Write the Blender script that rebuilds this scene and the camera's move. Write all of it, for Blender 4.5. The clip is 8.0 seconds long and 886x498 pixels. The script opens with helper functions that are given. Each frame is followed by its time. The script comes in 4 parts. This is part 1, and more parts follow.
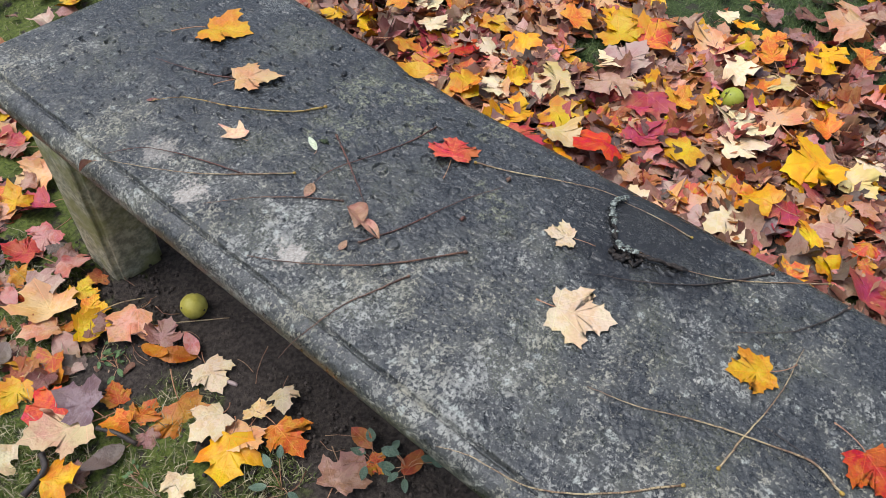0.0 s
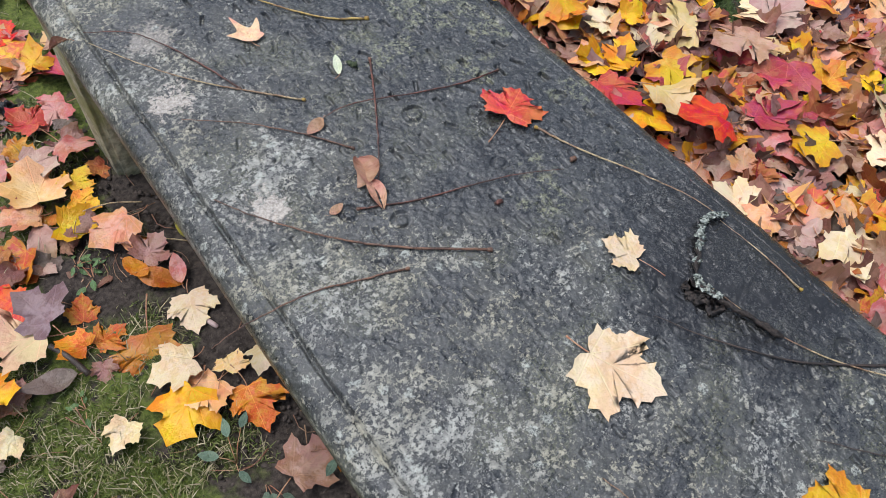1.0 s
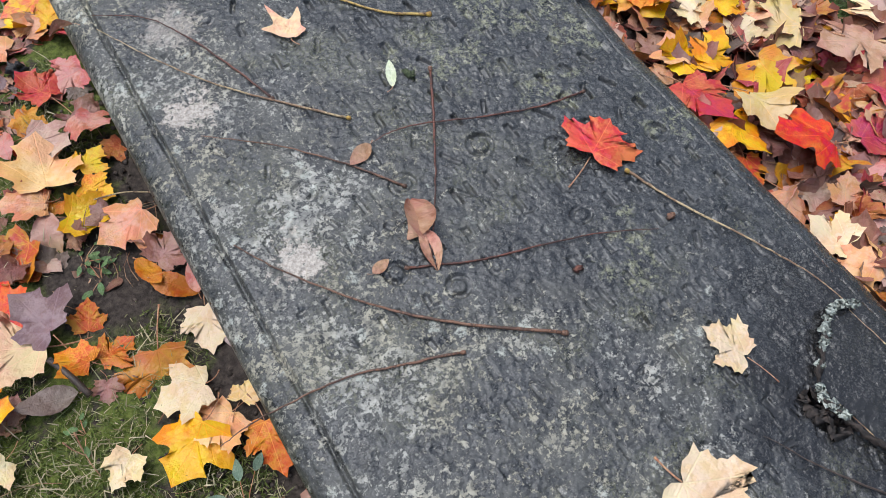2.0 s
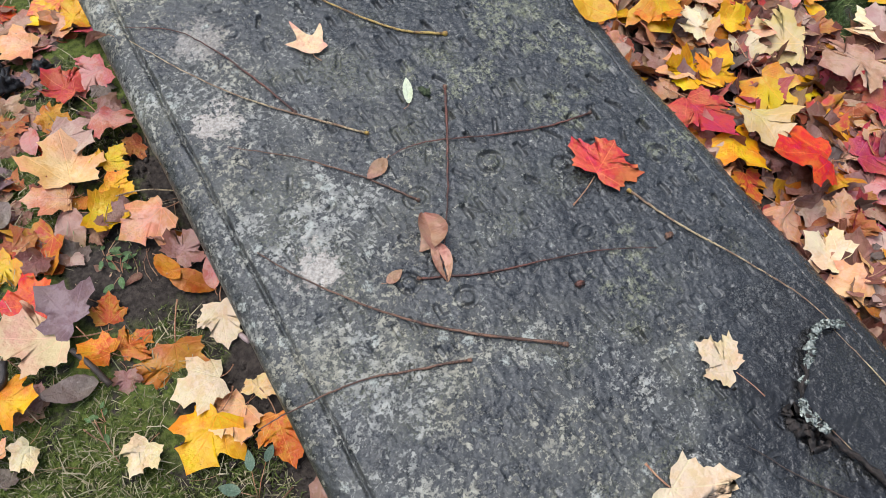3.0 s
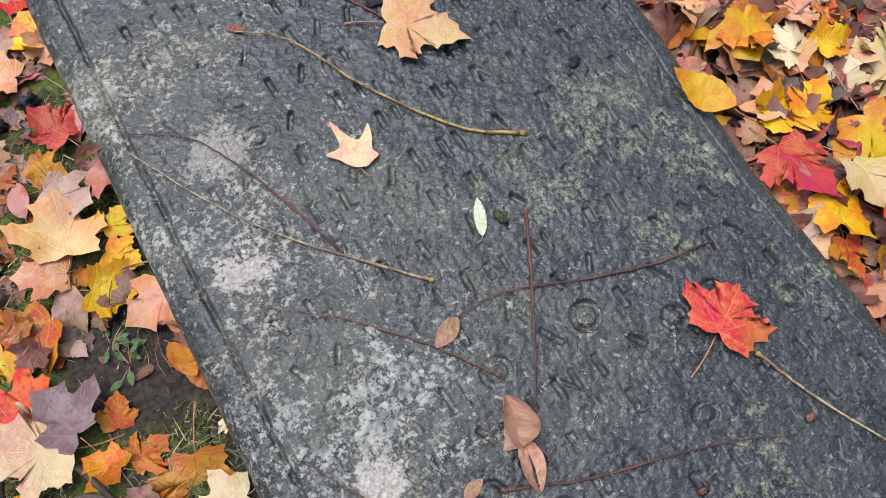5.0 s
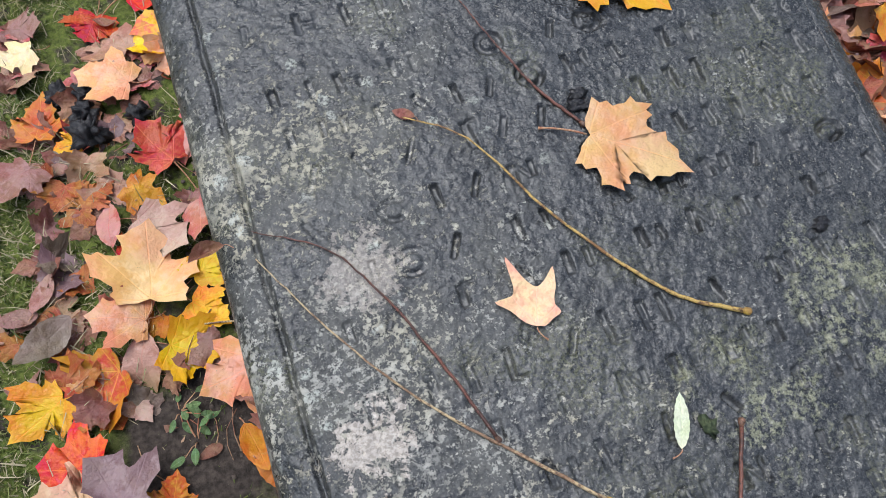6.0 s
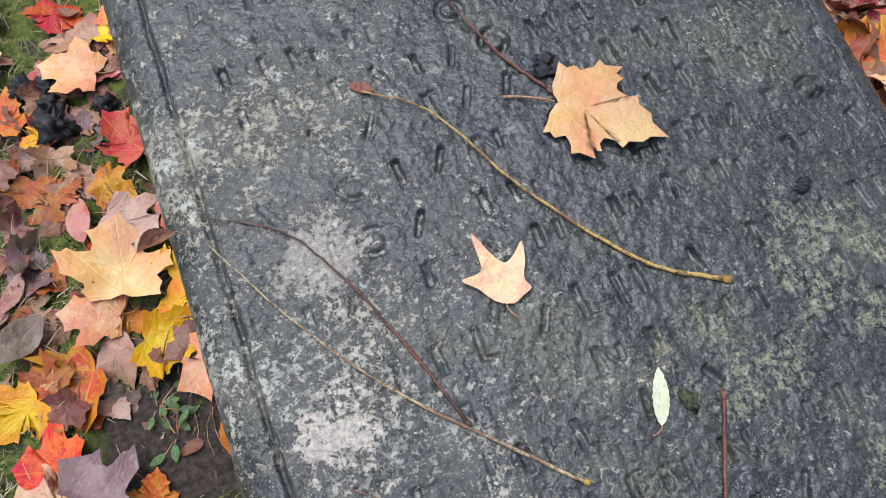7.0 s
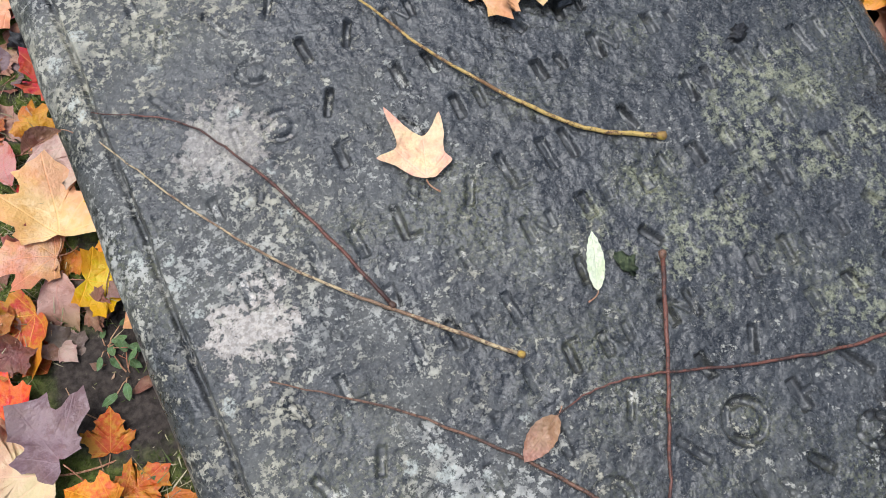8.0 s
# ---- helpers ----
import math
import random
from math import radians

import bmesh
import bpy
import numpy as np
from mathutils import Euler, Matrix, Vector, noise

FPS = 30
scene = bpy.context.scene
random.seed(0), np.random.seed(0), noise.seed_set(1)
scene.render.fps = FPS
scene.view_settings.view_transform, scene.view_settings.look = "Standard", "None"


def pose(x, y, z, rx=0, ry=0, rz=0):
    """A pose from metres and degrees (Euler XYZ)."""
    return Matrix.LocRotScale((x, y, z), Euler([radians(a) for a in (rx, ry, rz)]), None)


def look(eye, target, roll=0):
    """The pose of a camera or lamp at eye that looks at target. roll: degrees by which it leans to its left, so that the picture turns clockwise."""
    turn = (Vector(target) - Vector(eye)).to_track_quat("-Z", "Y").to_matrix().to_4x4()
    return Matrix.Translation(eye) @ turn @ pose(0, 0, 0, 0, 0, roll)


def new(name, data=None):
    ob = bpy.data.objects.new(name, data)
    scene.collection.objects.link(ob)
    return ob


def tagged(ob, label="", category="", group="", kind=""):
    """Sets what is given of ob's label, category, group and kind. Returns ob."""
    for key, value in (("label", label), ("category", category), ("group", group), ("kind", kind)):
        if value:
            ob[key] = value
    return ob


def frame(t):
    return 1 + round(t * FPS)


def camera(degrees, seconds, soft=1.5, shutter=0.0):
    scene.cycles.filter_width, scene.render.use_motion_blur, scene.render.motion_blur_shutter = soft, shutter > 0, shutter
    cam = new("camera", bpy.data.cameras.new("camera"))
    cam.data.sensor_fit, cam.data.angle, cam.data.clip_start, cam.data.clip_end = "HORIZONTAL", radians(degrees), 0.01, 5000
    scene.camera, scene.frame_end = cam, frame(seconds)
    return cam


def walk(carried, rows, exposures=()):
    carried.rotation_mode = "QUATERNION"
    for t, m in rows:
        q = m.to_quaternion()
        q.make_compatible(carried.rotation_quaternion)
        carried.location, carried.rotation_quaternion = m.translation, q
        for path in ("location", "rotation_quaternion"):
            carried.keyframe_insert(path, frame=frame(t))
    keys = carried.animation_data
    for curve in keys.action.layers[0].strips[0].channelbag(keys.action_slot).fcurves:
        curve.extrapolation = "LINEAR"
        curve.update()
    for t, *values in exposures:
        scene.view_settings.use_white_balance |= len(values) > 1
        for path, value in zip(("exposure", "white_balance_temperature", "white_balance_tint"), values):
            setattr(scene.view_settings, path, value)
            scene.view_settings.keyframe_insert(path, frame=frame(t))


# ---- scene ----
cam = camera(62.47, 8.0, soft=0.55)
PATH = [
    (0, (-0.77, -0.87, 1.535), (0.312, -0.088, 0.045), 4.0),
    (0.5, (-0.586, -0.852, 1.458), (0.324, -0.04, -0.127), 6.4),
    (1, (-0.466, -0.742, 1.369), (0.319, 0.055, -0.289), 7.8),
    (1.5, (-0.375, -0.602, 1.302), (0.33, 0.166, -0.404), 8.5),
    (1.7, (-0.356, -0.564, 1.287), (0.322, 0.185, -0.439), 8.9),
    (2.8, (-0.362, -0.498, 1.307), (0.264, 0.207, -0.457), 11.0),
    (3, (-0.371, -0.52, 1.348), (0.264, 0.189, -0.411), 11.3),
    (3.5, (-0.387, -0.472, 1.374), (0.282, 0.228, -0.376), 12.1),
    (4, (-0.358, -0.42, 1.362), (0.328, 0.222, -0.403), 12.6),
    (4.5, (-0.276, -0.388, 1.347), (0.358, 0.183, -0.462), 13.1),
    (5, (-0.258, -0.182, 1.281), (0.276, 0.376, -0.564), 13.3),
    (5.2, (-0.262, -0.102, 1.239), (0.232, 0.464, -0.615), 13.7),
    (6.3, (-0.258, 0.081, 1.148), (0.128, 0.721, -0.707), 12.5),
    (6.5, (-0.253, 0.082, 1.146), (0.13, 0.716, -0.712), 11.9),
    (7, (-0.225, 0.057, 1.124), (0.161, 0.656, -0.745), 11.1),
    (7.5, (-0.203, 0.022, 1.085), (0.179, 0.562, -0.802), 10.7),
    (8, (-0.188, -0.012, 1.067), (0.178, 0.464, -0.841), 10.8),
]
walk(cam, [(t, look(eye, target, roll)) for t, eye, target, roll in PATH], exposures=((0.0, 0.40), (1.5, 0.44), (4.5, 0.46), (7.0, 0.52), (8.0, 0.57)))


# ---- light: an overcast day under an open sky ----
world = bpy.data.worlds.new("overcast")
scene.world = world
world.use_nodes = True
wt = world.node_tree
sky = wt.nodes.new("ShaderNodeTexSky")
sky.sky_type = "NISHITA"
sky.sun_disc = False
sky.sun_elevation, sky.sun_rotation = radians(66), radians(-34)
sky.dust_density = 1.5
cloud = wt.nodes.new("ShaderNodeHueSaturation")
cloud.inputs["Saturation"].default_value = 0.66
wt.links.new(sky.outputs[0], cloud.inputs["Color"])
# a clouded sky is brightest overhead
aim = wt.nodes.new("ShaderNodeSeparateXYZ")
wt.links.new(wt.nodes.new("ShaderNodeTexCoord").outputs["Generated"], aim.inputs[0])
rise = wt.nodes.new("ShaderNodeMapRange")
wt.links.new(aim.outputs[2], rise.inputs["Value"])
rise.inputs["To Min"].default_value, rise.inputs["To Max"].default_value = 0.45, 1.75
veil = wt.nodes.new("ShaderNodeVectorMath")
veil.operation = "SCALE"
wt.links.new(cloud.outputs[0], veil.inputs[0])
wt.links.new(rise.outputs[0], veil.inputs["Scale"])
wt.links.new(veil.outputs[0], wt.nodes["Background"].inputs[0])
wt.nodes["Background"].inputs[1].default_value = 0.13
lamp = bpy.data.lights.new("sun", "SUN")
lamp.energy, lamp.angle, lamp.color = 1.6, radians(42), (0.94, 0.97, 1.0)
new("sun", lamp).matrix_world = look((-1.15, 1.7, 4.6), (0, 0, 0))

# ---- small tools ----
def smooth(a, b, x):
    k = np.clip((x - a) / (b - a), 0, 1)
    return k * k * (3 - 2 * k)


def mesh_from(name, verts, faces, mat=None, soft=True):
    me = bpy.data.meshes.new(name)
    me.from_pydata([tuple(v) for v in verts], [], [tuple(f) for f in faces])
    if mat:
        me.materials.append(mat)
    if soft:
        me.polygons.foreach_set("use_smooth", [True] * len(me.polygons))
    me.update()
    return me


def part(name, bm, mat, parent, label=""):
    """Links a bmesh or a mesh as one mesh object under a thing or a part."""
    if isinstance(bm, bmesh.types.BMesh):
        me = bpy.data.meshes.new(name)
        bm.to_mesh(me)
        bm.free()
        me.polygons.foreach_set("use_smooth", [True] * len(me.polygons))
    else:
        me = bm
    if not me.materials:
        me.materials.append(mat)
    ob = new(name, me)
    ob.parent = parent
    return tagged(ob, label=label)


def value_noise(shape, cells, rng):
    """Smooth random relief between -1 and 1 on a grid of that shape."""
    ny, nx = shape
    cy, cx = cells
    grid = rng.uniform(-1, 1, (cy + 2, cx + 2))
    v, u = np.linspace(0, cy, ny), np.linspace(0, cx, nx)
    iy, ix = np.minimum(v.astype(int), cy), np.minimum(u.astype(int), cx)
    fy, fx = smooth(0, 1, v - iy)[:, None], smooth(0, 1, u - ix)[None]
    a, b = grid[iy][:, ix], grid[iy][:, ix + 1]
    c, d = grid[iy + 1][:, ix], grid[iy + 1][:, ix + 1]
    return (a * (1 - fx) + b * fx) * (1 - fy) + (c * (1 - fx) + d * fx) * fy


def tube(points, radii, sides=7, bumps=0.0, rng=None):
    """A tapered tube through points, as vertices and faces."""
    pts = [Vector(p) for p in points]
    verts, faces = [], []
    for i, p in enumerate(pts):
        along = (pts[min(i + 1, len(pts) - 1)] - pts[max(i - 1, 0)]).normalized()
        side = along.cross(Vector((0, 0, 1)))
        side = side.normalized() if side.length > 1e-4 else Vector((1, 0, 0))
        up = side.cross(along)
        for k in range(sides):
            a = 2 * math.pi * k / sides
            r = radii[i] * (1 + (rng.uniform(-bumps, bumps) if bumps else 0))
            verts.append(p + side * (r * math.cos(a)) + up * (r * math.sin(a)))
    for i in range(len(pts) - 1):
        for k in range(sides):
            a, b = i * sides + k, i * sides + (k + 1) % sides
            faces.append((a, b, b + sides, a + sides))
    faces.append(tuple(range(sides))[::-1])
    faces.append(tuple(range((len(pts) - 1) * sides, len(pts) * sides)))
    return verts, faces


def bend(points, steps=6):
    """A smooth line through points."""
    p = [np.array(q, float) for q in points]
    p = [2 * p[0] - p[1]] + p + [2 * p[-1] - p[-2]]
    out = []
    for i in range(1, len(p) - 2):
        for k in range(steps):
            t = k / steps
            out.append(0.5 * (2 * p[i] + (p[i + 1] - p[i - 1]) * t + (2 * p[i - 1] - 5 * p[i] + 4 * p[i + 1] - p[i + 2]) * t * t
                              + (3 * p[i] - p[i - 1] - 3 * p[i + 1] + p[i + 2]) * t ** 3))
    return out + [p[-2]]


class Nodes:
    """A node material and short ways to fill it."""

    def __init__(self, name):
        self.mat = bpy.data.materials.new(name)
        self.mat.use_nodes = True
        self.tree = self.mat.node_tree
        self.bsdf = self.tree.nodes["Principled BSDF"]

    def put(self, socket, value):
        if isinstance(value, bpy.types.NodeSocket):
            self.tree.links.new(value, socket)
        elif value is not None:
            if isinstance(value, tuple) and len(value) == 3 and socket.type == "RGBA":
                value = (*value, 1)
            socket.default_value = value

    def add(self, kind, **inputs):
        node = self.tree.nodes.new(kind)
        for key, value in inputs.items():
            self.put(node.inputs[int(key[1:]) if key[0] == "i" and key[1:].isdigit() else key.replace("_", " ")], value)
        return node

    def coords(self, out="Object"):
        return self.tree.nodes.new("ShaderNodeTexCoord").outputs[out]

    def noise(self, vec, scale, detail=4.0, rough=0.6):
        return self.add("ShaderNodeTexNoise", Vector=vec, Scale=scale, Detail=detail, Roughness=rough).outputs["Fac"]

    def math(self, op, a, b=0.0, c=0.0):
        node = self.add("ShaderNodeMath", i0=a, i1=b, i2=c)
        node.operation = op
        return node.outputs[0]

    def span(self, value, lo, hi, to_lo=0.0, to_hi=1.0):
        node = self.add("ShaderNodeMapRange", Value=value, From_Min=lo, From_Max=hi, To_Min=to_lo, To_Max=to_hi)
        node.interpolation_type = "SMOOTHSTEP"
        return node.outputs[0]

    def mix(self, fac, a, b, blend="MIX"):
        node = self.tree.nodes.new("ShaderNodeMix")
        node.data_type, node.blend_type = "RGBA", blend
        self.put(node.inputs[0], fac), self.put(node.inputs[6], a), self.put(node.inputs[7], b)
        return node.outputs[2]

    def bump(self, height, strength=0.5, distance=0.002, before=None):
        node = self.add("ShaderNodeBump", Height=height, Strength=strength, Distance=distance)
        if before is not None:
            self.put(node.inputs["Normal"], before)
        return node.outputs[0]

    def shade(self, color, rough=0.6, normal=None, spec=0.5):
        self.put(self.bsdf.inputs["Base Color"], color)
        self.put(self.bsdf.inputs["Roughness"], rough)
        self.put(self.bsdf.inputs["Specular IOR Level"], spec)
        if normal is not None:
            self.put(self.bsdf.inputs["Normal"], normal)
        return self.mat


# ---- materials ----
def stone_material():
    """Dark, rain-wet sandstone with crusts of pale lichen, thickest along one long side."""
    n = Nodes("wet_stone")
    p = n.coords()
    sep = n.add("ShaderNodeSeparateXYZ", Vector=p)
    x, y = sep.outputs[0], sep.outputs[1]
    big, mid, fine = n.noise(p, 3.2, 5), n.noise(p, 24, 5, 0.6), n.noise(p, 105, 6, 0.72)
    grain, speck = n.noise(p, 430, 3, 0.75), n.noise(p, 260, 4, 0.75)
    dark = n.mix(n.span(mid, 0.36, 0.64), (0.012, 0.0135, 0.0155), (0.034, 0.036, 0.038))
    dark = n.mix(n.span(fine, 0.46, 0.62, 0, 0.55), dark, (0.080, 0.081, 0.078))
    dark = n.mix(n.span(grain, 0.52, 0.62, 0, 0.42), dark, (0.14, 0.14, 0.132))
    dark = n.mix(n.span(grain, 0.47, 0.38, 0, 0.6), dark, (0.010, 0.010, 0.011))
    green = n.math("MULTIPLY", n.span(n.noise(p, 7, 4), 0.50, 0.66), n.span(speck, 0.46, 0.58))
    dark = n.mix(n.math("MULTIPLY", green, 0.5), dark, (0.165, 0.165, 0.085))
    # how much lichen grows: most by the long side at negative x and at the near end
    side = n.span(x, 0.24, -0.26, 0.08, 1.0)
    near = n.span(y, 0.0, -0.75, 0.0, 0.52)
    amount = n.math("MAXIMUM", side, near)
    amount = n.math("ADD", amount, n.span(big, 0.34, 0.68, -0.50, 0.40))
    amount = n.math("ADD", amount, n.span(n.noise(p, 11, 4), 0.36, 0.64, -0.30, 0.30))
    bare = n.math("MULTIPLY", n.span(y, 0.15, 0.50), n.span(x, -0.28, 0.05))
    amount = n.math("SUBTRACT", amount, n.math("MULTIPLY", bare, 0.55))
    # the long-wet, blackened stone round the rotting branch
    stain = n.add("ShaderNodeVectorMath", i0=p, i1=(0.285, -0.60, 0.512))
    stain.operation = "DISTANCE"
    stained = n.span(n.math("ADD", stain.outputs["Value"], n.math("MULTIPLY", n.math("SUBTRACT", mid, 0.5), 0.25)), 0.23, 0.09)
    amount = n.math("SUBTRACT", amount, n.math("MULTIPLY", stained, 1.3))
    # crusts: small flecks, round rosettes, and broad thin films
    fleck = n.math("ADD", n.math("MULTIPLY", n.noise(p, 150, 5, 0.7), 0.55), n.math("ADD", n.math("MULTIPLY", grain, 0.21), n.math("MULTIPLY", n.noise(p, 38, 4, 0.6), 0.24)))
    cut = n.math("MULTIPLY_ADD", amount, -0.070, 0.580)
    flecks = n.span(n.math("SUBTRACT", fleck, cut), -0.006, 0.030)
    flecks = n.math("MULTIPLY", flecks, n.span(n.noise(p, 55, 4, 0.7), 0.36, 0.64, 0.35, 1.0))
    warp = n.add("ShaderNodeVectorMath", i0=n.add("ShaderNodeTexNoise", Vector=p, Scale=90.0, Detail=5.0, Roughness=0.7).outputs["Color"], i1=(0.022, 0.022, 0.022))
    warp.operation = "MULTIPLY"
    warped = n.add("ShaderNodeVectorMath", i0=p, i1=warp.outputs[0])
    warped.operation = "ADD"
    wp = warped.outputs[0]
    spot_node = n.add("ShaderNodeTexVoronoi", Vector=wp, Scale=42.0)
    keep = n.add("ShaderNodeSeparateColor", Color=spot_node.outputs["Color"]).outputs[0]
    keep = n.span(n.math("SUBTRACT", keep, n.math("MULTIPLY_ADD", amount, -0.26, 0.98)), 0.0, 0.06)
    spots = n.math("MULTIPLY", n.span(spot_node.outputs["Distance"], 0.34, 0.24), n.math("MULTIPLY", keep, n.span(speck, 0.40, 0.56)))
    film = n.math("MULTIPLY", n.span(n.noise(wp, 17, 6, 0.72), 0.47, 0.58), n.span(amount, 0.0, 1.1))
    # old, chalky patches
    chalk = None
    for cx, cy, r in ((-0.240, 0.138, 0.029), (-0.220, -0.130, 0.025), (-0.200, 0.290, 0.034)):
        off = n.add("ShaderNodeVectorMath", i0=p, i1=(cx, cy, 0.512))
        off.operation = "DISTANCE"
        ragged = n.math("MULTIPLY", n.math("SUBTRACT", n.math("MULTIPLY_ADD", fine, 0.6, n.math("MULTIPLY", n.noise(p, 40, 5, 0.7), 0.4)), 0.5), 0.26)
        one = n.span(n.math("ADD", off.outputs["Value"], ragged), r, r * 0.82)
        one = n.math("MULTIPLY", one, 0.4 if cy > 0.2 else 0.75)
        chalk = one if chalk is None else n.math("MAXIMUM", chalk, one)
    tint = n.mix(n.span(n.noise(p, 6, 3), 0.42, 0.60), (0.46, 0.425, 0.32), (0.48, 0.465, 0.41))
    color = n.mix(n.math("MULTIPLY", film, 0.30), dark, (0.17, 0.165, 0.14))
    color = n.mix(n.math("MULTIPLY", flecks, 0.84), color, tint)
    color = n.mix(n.math("MULTIPLY", spots, 0.8), color, (0.48, 0.49, 0.43))
    dust = n.add("ShaderNodeTexVoronoi", Vector=p, Scale=330.0)
    chosen = n.span(n.add("ShaderNodeSeparateColor", Color=dust.outputs["Color"]).outputs[1], n.math("MULTIPLY_ADD", amount, -0.05, 0.955), 1.0)
    grit = n.math("MULTIPLY", n.span(n.math("ADD", dust.outputs["Distance"], n.math("MULTIPLY", n.math("SUBTRACT", grain, 0.5), 1.6)), 0.55, 0.30), chosen)
    # yellowish-green growth on the wetter half
    growth = None
    for cx, cy, r in ((0.238, 0.115, 0.075), (0.146, -0.340, 0.055), (0.300, 0.020, 0.060), (0.330, -0.200, 0.050), (0.100, 0.060, 0.055), (0.200, -0.060, 0.060)):
        off = n.add("ShaderNodeVectorMath", i0=p, i1=(cx, cy, 0.512))
        off.operation = "DISTANCE"
        one = n.span(n.math("ADD", off.outputs["Value"], n.math("MULTIPLY", n.math("SUBTRACT", mid, 0.5), 0.30)), r, r * 0.3)
        growth = one if growth is None else n.math("MAXIMUM", growth, one)
    growth = n.math("MULTIPLY", growth, n.span(fleck, 0.48, 0.56, 0.0, 0.6))
    color = n.mix(growth, color, (0.30, 0.30, 0.185))
    color = n.mix(n.math("MULTIPLY", grit, 0.35), color, (0.40, 0.40, 0.36))
    pit = n.math("MULTIPLY", n.span(n.noise(p, 210, 3, 0.6), 0.62, 0.68), 0.8)
    color = n.mix(pit, color, (0.008, 0.008, 0.009))
    color = n.mix(chalk, color, n.mix(n.span(speck, 0.42, 0.58), (0.38, 0.33, 0.28), (0.60, 0.53, 0.46)))
    color = n.mix(n.math("MULTIPLY", stained, 0.85), color, (0.009, 0.008, 0.008))
    crust = n.math("MAXIMUM", n.math("MAXIMUM", flecks, spots), n.math("MAXIMUM", chalk, n.math("MULTIPLY", film, 0.5)))
    pool = n.add("ShaderNodeAttribute")
    pool.attribute_name = "standing_water"
    wet = n.span(n.math("ADD", fine, n.math("MULTIPLY", amount, 0.12)), 0.38, 0.72, 0.17, 0.40)
    rough = n.mix(pool.outputs["Fac"], n.mix(crust, n.mix(wet, (0, 0, 0), (1, 1, 1)), (0.85, 0.85, 0.85)), (0.36, 0.36, 0.36))
    h = n.math("ADD", n.math("MULTIPLY", grain, 0.7), n.math("MULTIPLY", crust, 0.8))
    dry = n.span(pool.outputs["Fac"], 0.0, 1.0, 1.0, 0.22)
    rolling = n.math("MULTIPLY_ADD", n.noise(p, 165, 3, 0.5), 0.45, n.noise(p, 62, 3, 0.5))
    normal = n.bump(h, n.math("MULTIPLY", dry, 0.7), 0.0012, n.bump(rolling, dry, 0.0036))
    return n.shade(color, rough, normal, 0.6)


def leg_material():
    n = Nodes("mossy_stone")
    p = n.coords()
    a, b, c = n.noise(p, 8, 5), n.noise(p, 60, 5), n.noise(p, 260, 3)
    color = n.mix(n.span(b, 0.35, 0.65), (0.20, 0.19, 0.13), (0.44, 0.41, 0.29))
    color = n.mix(n.span(a, 0.42, 0.6, 0, 0.8), color, (0.20, 0.20, 0.07))
    return n.shade(color, 0.75, n.bump(n.math("ADD", b, n.math("MULTIPLY", c, 0.5)), 0.7, 0.003), 0.3)


def ground_material():
    """Bare trodden soil beside and under the slab, moss and short turf beyond it."""
    n = Nodes("soil_and_moss")
    p = n.coords()
    x = n.add("ShaderNodeSeparateXYZ", Vector=p).outputs[0]
    a, b, c, d = n.noise(p, 2.6, 5), n.noise(p, 17, 5), n.noise(p, 90, 5), n.noise(p, 420, 4)
    soil = n.mix(n.span(c, 0.3, 0.7), (0.028, 0.022, 0.018), (0.085, 0.066, 0.055))
    moss = n.mix(n.span(c, 0.35, 0.65), (0.052, 0.075, 0.012), (0.14, 0.175, 0.034))
    moss = n.mix(n.span(d, 0.5, 0.7, 0, 0.7), moss, (0.20, 0.18, 0.08))
    # bare soil in a ragged ring round the tomb and under the leaves
    spread = n.add("ShaderNodeVectorMath", i0=p, i1=(1.0, 0.67, 0.0), i2=(-0.35, 0.067, 0.0))
    spread.operation = "MULTIPLY_ADD"
    reach = n.add("ShaderNodeVectorMath", i0=spread.outputs[0])
    reach.operation = "LENGTH"
    worn = n.math("ADD", reach.outputs["Value"], n.math("MULTIPLY", n.math("SUBTRACT", b, 0.5), 0.45))
    worn = n.math("ADD", worn, n.math("MULTIPLY", n.math("SUBTRACT", a, 0.5), 0.4))
    moss_side = n.span(worn, 0.76, 0.88)
    moss_side = n.math("MULTIPLY", moss_side, n.span(b, 0.36, 0.48))
    # a trodden bare patch where weeds come up
    patch = n.add("ShaderNodeVectorMath", i0=p, i1=(-0.45, 0.29, 0.0))
    patch.operation = "DISTANCE"
    moss_side = n.math("MULTIPLY", moss_side, n.span(n.math("ADD", patch.outputs["Value"], n.math("MULTIPLY", n.math("SUBTRACT", b, 0.5), 0.18)), 0.10, 0.17))
    moss = n.mix(n.span(n.math("ADD", n.math("MULTIPLY", x, 0.12), n.noise(p, 0.5, 4)), 0.52, 0.68), moss, n.mix(n.span(c, 0.35, 0.65), (0.03, 0.045, 0.013), (0.08, 0.115, 0.035)))
    color = n.mix(moss_side, soil, moss)
    h = n.math("ADD", n.math("MULTIPLY", c, 0.7), n.math("MULTIPLY", d, 0.4))
    return n.shade(color, 0.85, n.bump(h, 0.9, 0.008), 0.25)


